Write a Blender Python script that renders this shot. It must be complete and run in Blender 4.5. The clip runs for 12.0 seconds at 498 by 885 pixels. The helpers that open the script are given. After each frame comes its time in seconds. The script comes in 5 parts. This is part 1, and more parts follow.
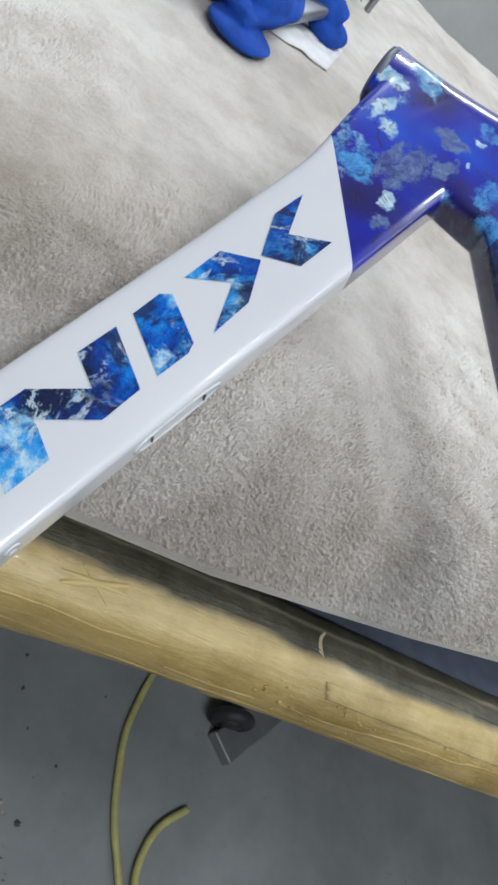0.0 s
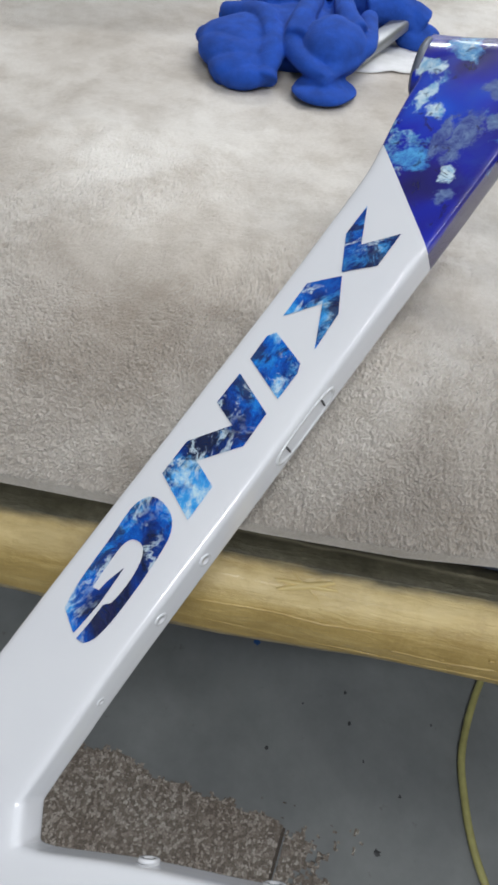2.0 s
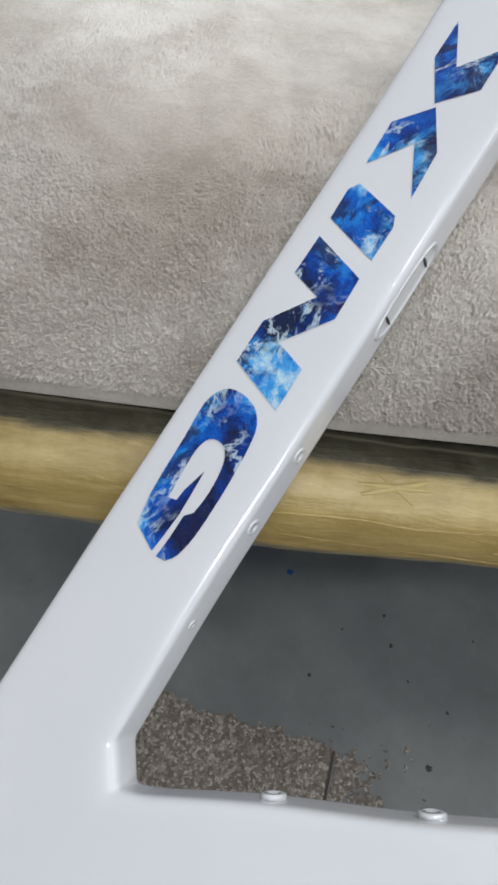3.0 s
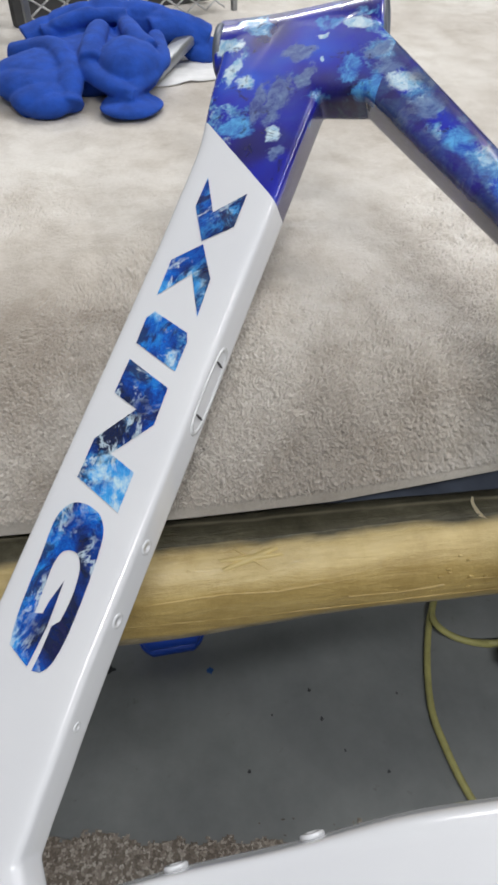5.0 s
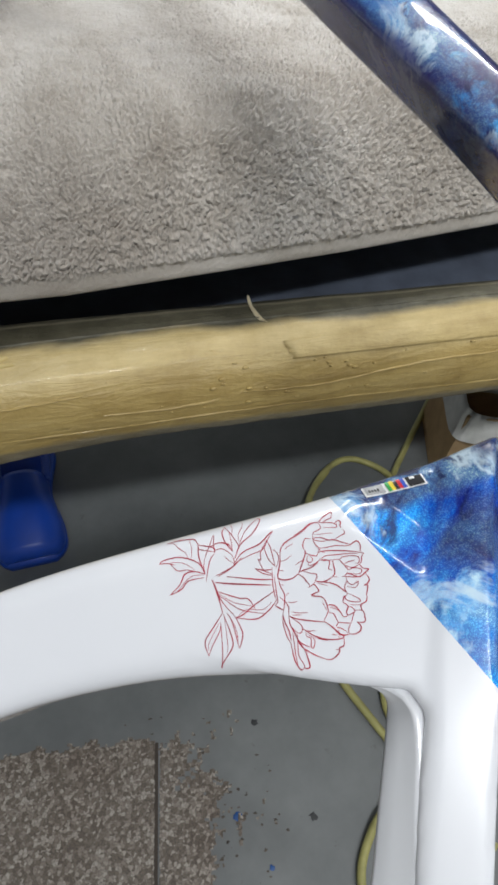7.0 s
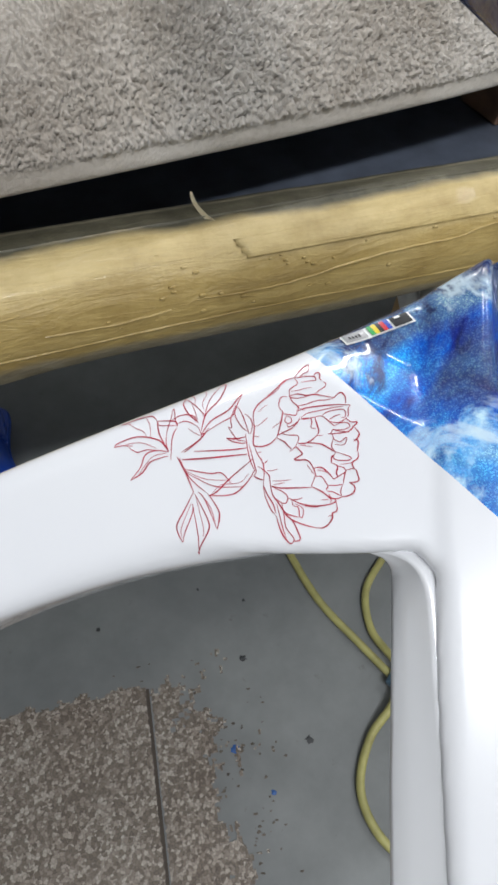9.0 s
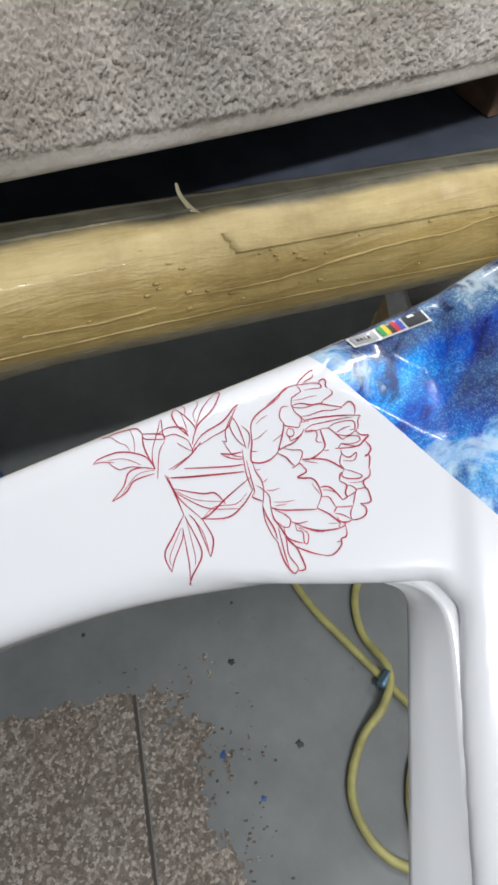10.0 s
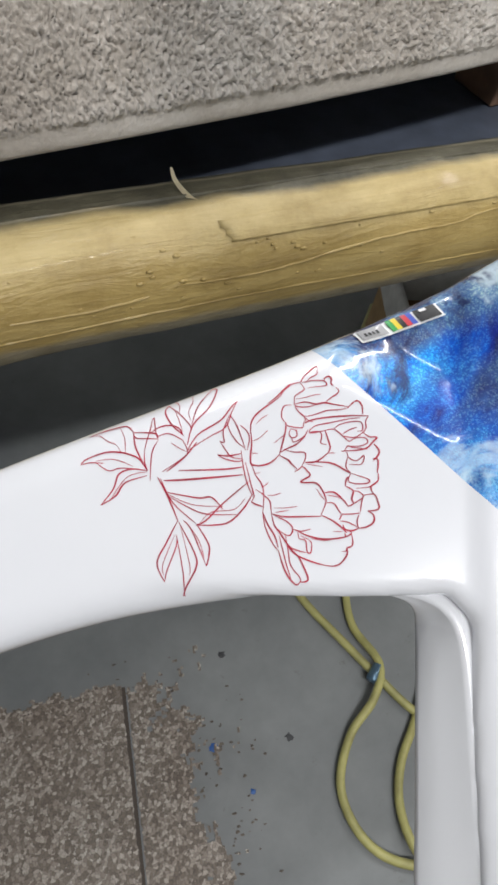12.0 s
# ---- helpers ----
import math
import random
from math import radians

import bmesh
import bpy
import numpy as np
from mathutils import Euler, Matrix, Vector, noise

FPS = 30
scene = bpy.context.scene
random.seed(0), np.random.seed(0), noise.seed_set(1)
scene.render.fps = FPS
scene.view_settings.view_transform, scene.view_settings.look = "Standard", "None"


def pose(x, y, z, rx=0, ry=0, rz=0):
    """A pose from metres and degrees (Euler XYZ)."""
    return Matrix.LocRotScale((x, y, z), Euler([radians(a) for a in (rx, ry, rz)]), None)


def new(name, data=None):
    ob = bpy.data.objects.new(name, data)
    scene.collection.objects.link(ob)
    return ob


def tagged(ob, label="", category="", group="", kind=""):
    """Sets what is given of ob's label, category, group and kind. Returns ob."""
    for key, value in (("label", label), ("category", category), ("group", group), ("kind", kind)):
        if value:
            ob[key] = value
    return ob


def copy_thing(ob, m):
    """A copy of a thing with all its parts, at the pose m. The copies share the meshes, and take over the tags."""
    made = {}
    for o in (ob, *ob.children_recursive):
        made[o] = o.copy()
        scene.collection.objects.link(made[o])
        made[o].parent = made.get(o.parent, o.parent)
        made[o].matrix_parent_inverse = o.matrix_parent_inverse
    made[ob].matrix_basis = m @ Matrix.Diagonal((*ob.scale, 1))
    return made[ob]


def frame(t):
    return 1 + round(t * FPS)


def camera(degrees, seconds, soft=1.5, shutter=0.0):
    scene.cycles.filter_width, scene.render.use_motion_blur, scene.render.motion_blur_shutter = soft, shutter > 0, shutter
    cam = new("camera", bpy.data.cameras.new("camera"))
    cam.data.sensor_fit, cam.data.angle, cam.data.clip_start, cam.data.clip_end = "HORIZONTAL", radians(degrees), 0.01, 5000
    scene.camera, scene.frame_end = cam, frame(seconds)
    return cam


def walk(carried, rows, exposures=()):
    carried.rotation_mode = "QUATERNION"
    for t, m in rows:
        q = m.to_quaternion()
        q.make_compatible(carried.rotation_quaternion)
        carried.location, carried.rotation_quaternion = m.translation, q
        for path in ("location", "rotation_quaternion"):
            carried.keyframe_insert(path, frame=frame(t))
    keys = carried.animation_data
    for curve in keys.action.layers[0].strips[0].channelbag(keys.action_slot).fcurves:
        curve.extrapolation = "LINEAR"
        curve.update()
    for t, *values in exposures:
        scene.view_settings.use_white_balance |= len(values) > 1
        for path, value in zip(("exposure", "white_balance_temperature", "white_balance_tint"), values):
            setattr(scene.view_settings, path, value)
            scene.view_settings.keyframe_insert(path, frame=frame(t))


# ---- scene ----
from mathutils.bvhtree import BVHTree

cam = camera(43.43, 12.0, 3.0)
PATH = [
    (0, -0.2701, -0.1769, 1.0567, 34.10, -35.12, 9.43),
    (0.5, -0.2302, -0.1368, 1.0802, 37.31, -30.81, 8.45),
    (1, -0.2021, -0.1608, 1.1007, 41.12, -21.51, 5.99),
    (1.5, -0.1627, -0.1836, 1.1218, 41.55, -6.53, 8.31),
    (2, -0.1957, -0.2177, 1.1134, 38.16, -3.87, 10.97),
    (2.5, -0.2268, -0.2058, 1.0673, 33.74, -1.83, 10.22),
    (2.7, -0.2429, -0.2110, 1.0472, 32.68, -1.91, 9.54),
    (4.3, -0.2217, -0.2271, 1.0758, 40.85, -0.35, -5.55),
    (4.5, -0.2177, -0.2360, 1.0815, 41.75, -0.49, -6.67),
    (5, -0.2078, -0.2479, 1.0822, 42.88, -1.60, -7.47),
    (5.5, -0.1779, -0.2545, 1.0647, 42.99, -2.86, -8.65),
    (6, -0.1353, -0.2758, 1.0382, 43.33, -3.52, -9.75),
    (6.5, -0.1102, -0.2863, 1.0058, 41.57, -4.19, -12.32),
    (7, -0.0982, -0.2897, 0.9773, 38.25, -4.94, -13.89),
    (7.5, -0.1019, -0.2966, 0.9604, 37.31, -5.01, -17.75),
    (7.7, -0.0981, -0.2971, 0.9519, 36.67, -4.31, -19.26),
    (9.3, -0.0967, -0.2910, 0.9416, 34.23, -4.22, -20.68),
    (9.5, -0.0954, -0.2875, 0.9393, 34.22, -4.33, -21.02),
    (10, -0.0943, -0.2818, 0.9320, 34.23, -5.17, -21.43),
    (10.5, -0.0925, -0.2785, 0.9288, 34.11, -5.80, -21.52),
    (11, -0.0915, -0.2779, 0.9274, 33.80, -6.04, -21.58),
    (11.5, -0.0932, -0.2770, 0.9254, 33.56, -6.14, -21.46),
    (12, -0.0928, -0.2754, 0.9258, 33.36, -6.16, -21.32),
]
walk(cam, [(t, pose(x, y, z, rx, ry, rz)) for t, x, y, z, rx, ry, rz in PATH], [(0, -0.22, 5950, 7), (1, -0.23, 6180, 8.5), (2.5, -0.26, 6180, 8), (5, -0.2, 6400, 9), (6.5, -0.22, 6320, 8), (7.5, -0.08, 6230, 7.5), (9.5, -0.02, 6280, 8.5), (12, -0.02, 6420, 9.5)])

# ---- light ----
world = bpy.data.worlds.new("world")
scene.world = world
world.use_nodes = True
world.node_tree.nodes["Background"].inputs[0].default_value = (0.75, 0.82, 0.9, 1)
world.node_tree.nodes["Background"].inputs[1].default_value = 0.25


def strip_light(x, y, turn, watts, long, wide):
    """A long fluorescent lamp under the ceiling, turned about the vertical."""
    data = bpy.data.lights.new("ceiling_light", "AREA")
    data.shape, data.size, data.size_y, data.energy, data.color = "RECTANGLE", long, wide, watts, (1.0, 0.988, 0.978)
    new("ceiling_light", data).matrix_world = pose(x, y, 2.74, 0, 0, turn)


for x, y, turn, watts, long, wide in ((0.11, -0.13, 121, 3.5, 0.5, 0.05), (0.65, 0.9, 0, 22, 1.2, 0.1), (-0.3, 2.35, 0, 38, 1.2, 0.1), (-0.05, -1.35, 0, 47, 1.2, 0.1), (1.7, 0.0, 90, 18, 1.2, 0.1)):
    strip_light(x, y, turn, watts, long, wide)

# ---- materials ----


class Nodes:
    """A short hand for node materials."""

    def __init__(self, name, rough=0.5, metal=0.0, coat=0.0):
        self.mat = bpy.data.materials.new(name)
        self.mat.use_nodes = True
        self.tree = self.mat.node_tree
        self.bsdf = self.tree.nodes["Principled BSDF"]
        self.bsdf.inputs["Roughness"].default_value = rough
        self.bsdf.inputs["Metallic"].default_value = metal
        self.bsdf.inputs["Coat Weight"].default_value = coat
        self.bsdf.inputs["Coat Roughness"].default_value = 0.04
        self.coords = self.tree.nodes.new("ShaderNodeTexCoord").outputs["Object"]

    def link(self, a, b):
        self.tree.links.new(a, b)

    def value(self, socket, v):
        if hasattr(v, "is_output"):
            self.link(v, socket)
        else:
            socket.default_value = v

    def noise(self, scale, detail=4.0, rough=0.55, distortion=0.0, coords=None):
        n = self.tree.nodes.new("ShaderNodeTexNoise")
        n.inputs["Scale"].default_value, n.inputs["Detail"].default_value = scale, detail
        n.inputs["Roughness"].default_value, n.inputs["Distortion"].default_value = rough, distortion
        self.link(coords or self.coords, n.inputs["Vector"])
        return n.outputs["Fac"]

    def voronoi(self, scale, output="Distance", feature="F1", coords=None, random=1.0):
        n = self.tree.nodes.new("ShaderNodeTexVoronoi")
        n.feature = feature
        n.inputs["Scale"].default_value, n.inputs["Randomness"].default_value = scale, random
        self.link(coords or self.coords, n.inputs["Vector"])
        return n.outputs[output]

    def ramp(self, fac, stops, smooth=False):
        n = self.tree.nodes.new("ShaderNodeValToRGB")
        if smooth:
            n.color_ramp.interpolation = "EASE"
        e = n.color_ramp.elements
        while len(e) < len(stops):
            e.new(0.5)
        for el, (p, c) in zip(e, stops):
            el.position, el.color = p, (*c, 1) if len(c) == 3 else c
        self.link(fac, n.inputs[0])
        return n.outputs[0]

    def mix(self, fac, a, b, mode="MIX"):
        n = self.tree.nodes.new("ShaderNodeMix")
        n.data_type, n.blend_type = "RGBA", mode
        for socket, v in ((n.inputs[0], fac), (n.inputs[6], a), (n.inputs[7], b)):
            self.value(socket, (*v, 1) if isinstance(v, tuple) and len(v) == 3 else v)
        return n.outputs[2]

    def math(self, op, a, b=0.0, clamp=False):
        n = self.tree.nodes.new("ShaderNodeMath")
        n.operation, n.use_clamp = op, clamp
        self.value(n.inputs[0], a), self.value(n.inputs[1], b)
        return n.outputs[0]

    def warp(self, scale, amount):
        n = self.tree.nodes.new("ShaderNodeTexNoise")
        n.inputs["Scale"].default_value, n.inputs["Detail"].default_value = scale, 3.0
        self.link(self.coords, n.inputs["Vector"])
        m = self.tree.nodes.new("ShaderNodeVectorMath")
        m.operation = "MULTIPLY_ADD"
        self.link(n.outputs["Color"], m.inputs[0])
        m.inputs[1].default_value = (amount,) * 3
        self.link(self.coords, m.inputs[2])
        return m.outputs[0]

    def split(self):
        n = self.tree.nodes.new("ShaderNodeSeparateXYZ")
        self.link(self.coords, n.inputs[0])
        return n.outputs

    def stretch(self, x, y, z):
        n = self.tree.nodes.new("ShaderNodeMapping")
        n.inputs["Scale"].default_value = (x, y, z)
        self.link(self.coords, n.inputs["Vector"])
        return n.outputs[0]

    def colour(self, socket):
        self.value(self.bsdf.inputs["Base Color"], (*socket, 1) if isinstance(socket, tuple) else socket)
        return self

    def rough(self, socket):
        self.value(self.bsdf.inputs["Roughness"], socket)
        return self

    def bump(self, height, strength=0.3, distance=0.002):
        n = self.tree.nodes.new("ShaderNodeBump")
        n.inputs["Strength"].default_value, n.inputs["Distance"].default_value = strength, distance
        self.link(height, n.inputs["Height"])
        self.link(n.outputs[0], self.bsdf.inputs["Normal"])
        return self


def plain(name, colour, rough=0.5, metal=0.0, coat=0.0, scale=40.0, vary=0.12, bump=0.05):
    m = Nodes(name, rough, metal, coat)
    n = m.noise(scale, 5)
    dark = tuple(c * (1 - vary) for c in colour)
    light = tuple(min(1.0, c * (1 + vary)) for c in colour)
    m.colour(m.ramp(n, [(0.3, dark), (0.7, light)]))
    if bump:
        m.bump(m.noise(scale * 6, 4), bump, 0.001)
    return m.mat


def dab(m, soft, a, b, long, wide):
    """A mask for one ragged dab of paint round a, b, in metres; long runs along the head tube's a."""
    away = m.tree.nodes.new("ShaderNodeVectorMath")
    away.operation = "MULTIPLY_ADD"
    m.link(soft, away.inputs[0])
    away.inputs[1].default_value = (1 / long, 1 / wide, 0)
    away.inputs[2].default_value = (-a / long, -b / wide, 0)
    size = m.tree.nodes.new("ShaderNodeVectorMath")
    size.operation = "LENGTH"
    m.link(away.outputs[0], size.inputs[0])
    return size.outputs["Value"]


# places and half sizes of the dabs on the head tube, in millimetres
WHITE_DABS = [(427, 60, 6, 10), (404, 48, 12, 5), (391, 35, 6, 7), (444, -29, 6, 9), (433, -8, 3, 3), (411, -17, 2, 2), (350, -1, 6, 5), (393, -76, 8, 11)]
STEEL_DABS = [(378, 6, 19, 9), (373, 19, 18, 5), (333, -9, 6, 6), (418, 3, 7, 11), (420, -51, 8, 10), (405, -62, 8, 9), (372, -95, 9, 11), (397, -8, 10, 6)]
AZURE_DABS = [(446, -9, 6, 10), (351, 25, 8, 12), (404, -37, 10, 9), (346, -117, 10, 10), (385, -55, 9, 12)]


def violet_marble(m):
    """Candy violet and blue with soft steel-blue dabs on the face and flanks painted dark as if in shade."""
    _, b, c = m.split()
    ground = m.ramp(m.noise(13, 2, 0.45, 0.2, m.warp(20.0, 0.02)), [(0.36, (0.007, 0.006, 0.07)), (0.44, (0.01, 0.008, 0.19)), (0.54, (0.004, 0.014, 0.4)), (0.66, (0.003, 0.07, 0.6))])
    veil = m.ramp(m.noise(30, 6, 0.7, 0.5), [(0.5, (0, 0, 0)), (0.7, (1, 1, 1))])
    ground = m.mix(m.math("MULTIPLY", veil, 0.3), ground, (0.03, 0.08, 0.34))
    tint = m.ramp(m.noise(85, 6, 0.72, 0.4), [(0.32, (0.035, 0.06, 0.22)), (0.45, (0.05, 0.17, 0.44)), (0.56, (0.13, 0.34, 0.6)), (0.7, (0.5, 0.64, 0.72))])
    band = m.ramp(m.math("MULTIPLY", b, -1.0), [(0.03, (0, 0, 0)), (0.07, (0.115, 0.115, 0.115))])
    lump = m.math("ADD", m.noise(28, 7, 0.68, 0.3, m.warp(60.0, 0.012)), m.math("MULTIPLY", m.math("SUBTRACT", m.noise(15, 2), 0.5), 0.35))
    lump = m.math("ADD", lump, band)
    paint = m.mix(m.ramp(lump, [(0.6, (0, 0, 0)), (0.66, (1, 1, 1))]), ground, tint)
    paint = m.mix(m.ramp(lump, [(0.72, (0, 0, 0)), (0.78, (1, 1, 1))]), paint, (0.36, 0.54, 0.68))
    soft = m.warp(70.0, 0.016)
    rough = m.math("MULTIPLY", m.math("SUBTRACT", m.noise(130, 6, 0.75), 0.5), 2.2)
    for places, low, high, strength in ((STEEL_DABS, (0.02, 0.035, 0.2), (0.16, 0.24, 0.42), 0.85), (AZURE_DABS, (0.006, 0.05, 0.4), (0.1, 0.4, 0.74), 0.9), (WHITE_DABS, (0.12, 0.34, 0.6), (0.62, 0.74, 0.8), 1.0)):
        near = None
        for a, b, long, wide in places:
            d = dab(m, soft, (a + 8) / 1000, (b + 8) / 1000, long / 1000, wide / 1000)
            near = d if near is None else m.math("MINIMUM", near, d)
        mask = m.ramp(m.math("MULTIPLY", m.math("ADD", near, rough), 0.5), [(0.42, (1, 1, 1)), (0.6, (0, 0, 0))])
        paint = m.mix(m.math("MULTIPLY", mask, strength), paint, m.ramp(m.noise(100, 7, 0.75, 0.6), [(0.36, low), (0.62, high)]))
    vein = m.ramp(m.noise(60, 6, 0.75, 0.7), [(0.37, (1, 1, 1)), (0.41, (0, 0, 0))])
    paint = m.mix(m.math("MULTIPLY", vein, 0.7), paint, (0.009, 0.008, 0.05))
    # the dark that the tube sides mirror is painted in below the face
    flank_shade = m.ramp(m.math("MULTIPLY", m.math("ADD", c, 0.02), 30.0), [(0.2, (1, 1, 1)), (0.36, (0, 0, 0))])
    return m.mix(m.math("MULTIPLY", flank_shade, 0.85), paint, (0.022, 0.018, 0.06))


def azure_marble(m, pale_from=0.55, navy=0.0, bright=False, size=1.0):
    """Bright azure clouds over navy, with fine flakes, dark drifts and white smoke."""
    w = m.warp(26.0 * size, 0.03)
    ground = m.ramp(m.noise(26 * size, 6, 0.62, 0.4, w), [(0.38 + navy, (0.006, 0.013, 0.06)), (0.45 + navy, (0.004, 0.03, 0.24)), (0.52 + navy, (0.004, 0.1, 0.56)), (0.62 + navy, (0.03, 0.3, 0.78))])
    if bright:
        ground = m.ramp(m.noise(21, 6, 0.64, 0.5, w), [(0.35, (0.005, 0.008, 0.06)), (0.4, (0.006, 0.02, 0.24)), (0.47, (0.004, 0.1, 0.6)), (0.55, (0.02, 0.28, 0.86)), (0.64, (0.14, 0.46, 0.85))])
        grey = m.math("MULTIPLY", m.ramp(m.noise(17, 5, 0.6, 0.5, w), [(0.5, (0, 0, 0)), (0.6, (1, 1, 1))]), 0.75)
        a, b, _ = m.split()
        below = m.math("SUBTRACT", m.math("SUBTRACT", 0.0508, m.math("MULTIPLY", m.math("ADD", b, 0.2556), 0.56)), a)
        below = m.math("ADD", below, m.math("MULTIPLY", m.math("SUBTRACT", m.noise(55, 5, 0.65, 0.4), 0.5), 0.016))
        edge = m.ramp(m.math("MULTIPLY", below, 30.0), [(0.2, (1, 1, 1)), (0.36, (0, 0, 0))])
        grey = m.math("MAXIMUM", grey, m.math("MULTIPLY", edge, m.math("LESS_THAN", b, -0.25)))
        ground = m.mix(grey, ground, m.ramp(m.noise(60, 5, 0.65, 0.6), [(0.35, (0.03, 0.035, 0.13)), (0.55, (0.06, 0.14, 0.34)), (0.7, (0.24, 0.4, 0.58))]))
    flake = m.ramp(m.voronoi(3600, "Color"), [(0.3, (0.55, 0.6, 0.66)), (0.62, (1.15, 1.15, 1.1)), (0.76, (4.0, 3.2, 1.5))])
    ground = m.mix(0.42, ground, flake, "MULTIPLY")
    cloud = m.ramp(m.noise(24 * size, 7, 0.7, 0.4, m.warp(55.0, 0.014)), [(pale_from, (0, 0, 0)), (pale_from + 0.07, (1, 1, 1))])
    pale = m.ramp(m.noise(80, 5, 0.7, 0.3), [(0.35, (0.012, 0.17, 0.6)), (0.5, (0.06, 0.34, 0.76)), (0.66, (0.5, 0.7, 0.82))])
    drift = m.ramp(m.noise(40 * size, 6, 0.7, 0.6, w), [(0.4, (1, 1, 1)), (0.46, (0, 0, 0))])
    paint = m.mix(m.math("MULTIPLY", drift, 0.85), m.mix(cloud, ground, pale), (0.012, 0.014, 0.07))
    line = m.math("ABSOLUTE", m.math("SUBTRACT", m.noise(22, 6, 0.64, 0.6, w), 0.54))
    smoke = m.math("MULTIPLY", m.ramp(line, [(0.0, (1, 1, 1)), (0.05 if bright else 0.03, (0, 0, 0))], True), m.ramp(m.noise(30, 4), [(0.4, (0, 0, 0)), (0.54, (1, 1, 1))]))
    if bright:
        smoke = m.math("MULTIPLY", smoke, m.math("LESS_THAN", m.split()[1], -0.235))
    return m.mix(m.math("MULTIPLY", smoke, 0.8), paint, (0.56, 0.69, 0.78))


def make_marble():
    m = Nodes("blue_marbled_paint", 0.22, 0.0, 1.0)
    m.colour(azure_marble(m, 0.49, 0.03, False, 0.62))
    m.bsdf.inputs["Specular IOR Level"].default_value = 0.5
    return m.mat


def make_frame_paint():
    """White lacquer and swirled blue paint, divided by two straight masked seams."""
    m = Nodes("white_and_blue_lacquer", 0.22, 0.0, 0.8)
    a, b, c = m.split()
    front = m.math("GREATER_THAN", m.math("SUBTRACT", a, m.math("MULTIPLY", b, 0.839)), 0.3134)
    side = m.math("SUBTRACT", m.math("MULTIPLY", m.math("SUBTRACT", a, 0.055), 37.0), m.math("ADD", m.math("MULTIPLY", m.math("ADD", b, 0.259), 27.0), 0.04))
    rear = m.math("MULTIPLY", m.math("GREATER_THAN", side, 0.0), m.math("LESS_THAN", b, -0.2))
    blue = m.math("MAXIMUM", front, rear)
    white = m.ramp(m.noise(9, 3), [(0.3, (0.665, 0.675, 0.72)), (0.7, (0.705, 0.714, 0.75))])
    across = m.math("ADD", m.math("MULTIPLY", m.math("SUBTRACT", a, 0.2828), -0.71), m.math("MULTIPLY", m.math("ADD", b, 0.1828), 0.704))
    across = m.math("ADD", across, m.math("MULTIPLY", m.math("SUBTRACT", m.noise(30, 5, 0.7), 0.5), 0.014))
    lower = m.math("MULTIPLY", m.ramp(m.math("MULTIPLY", across, 20.0), [(0.07, (0, 0, 0)), (0.17, (0.85, 0.85, 0.85))]), m.math("GREATER_THAN", a, 0.11))
    upper = m.math("MULTIPLY", m.ramp(m.math("MULTIPLY", across, -20.0), [(0.08, (0, 0, 0)), (0.2, (0.8, 0.8, 0.8))]), m.math("GREATER_THAN", a, 0.11))
    lower = m.math("MAXIMUM", lower, upper)
    lower = m.math("MULTIPLY", lower, m.math("LESS_THAN", b, -0.06))
    dusk = m.ramp(m.noise(22, 5, 0.6, 0.4), [(0.4, (0.012, 0.008, 0.07)), (0.6, (0.02, 0.014, 0.17))])
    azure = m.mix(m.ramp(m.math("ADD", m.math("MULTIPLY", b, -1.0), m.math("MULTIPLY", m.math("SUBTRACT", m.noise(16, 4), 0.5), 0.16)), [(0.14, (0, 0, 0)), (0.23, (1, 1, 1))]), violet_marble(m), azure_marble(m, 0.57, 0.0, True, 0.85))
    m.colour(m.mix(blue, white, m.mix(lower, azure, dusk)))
    m.bump(m.noise(420, 2), 0.02, 0.0004)
    return m.mat


MARBLE = make_marble()
FRAME_PAINT = make_frame_paint()


def make_plush():
    m = Nodes("beige_plush_fabric", 0.95)
    big = m.noise(5.5, 6, 0.62)
    tone = m.ramp(big, [(0.3, (0.44, 0.393, 0.342)), (0.48, (0.605, 0.561, 0.512)), (0.66, (0.74, 0.706, 0.664))])
    grime = m.ramp(m.noise(24, 6, 0.7), [(0.34, (0.74, 0.71, 0.67)), (0.55, (1, 1, 1))])
    fine = m.ramp(m.noise(330, 3, 0.6), [(0.3, (0.84, 0.83, 0.81)), (0.6, (1, 1, 1))])
    specks = m.ramp(m.noise(48, 5, 0.8), [(0.72, (0, 0, 0)), (0.77, (1, 1, 1))])
    cloth = m.mix(0.6, m.mix(0.7, tone, grime, "MULTIPLY"), fine, "MULTIPLY")
    # soiled along the front, where frames are leant, with the roll's shade painted in
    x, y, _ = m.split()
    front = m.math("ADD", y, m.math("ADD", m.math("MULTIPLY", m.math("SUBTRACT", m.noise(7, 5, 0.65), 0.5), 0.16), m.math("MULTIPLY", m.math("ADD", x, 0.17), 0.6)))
    soil_and_shade = m.math("MULTIPLY", m.ramp(front, [(0.015, (1, 1, 1)), (0.125, (0, 0, 0))]), 0.6)
    cloth = m.mix(soil_and_shade, cloth, m.mix(1.0, cloth, (0.56, 0.54, 0.52), "MULTIPLY"))
    m.colour(m.mix(m.math("MULTIPLY", specks, 0.35), cloth, (0.3, 0.26, 0.22)))
    m.bump(m.math("ADD", m.noise(420, 4, 0.65), m.math("MULTIPLY", m.noise(60, 4), 1.2)), 0.4, 0.003)
    m.bsdf.inputs["Sheen Weight"].default_value = 0.4
    return m.mat


PLUSH = make_plush()


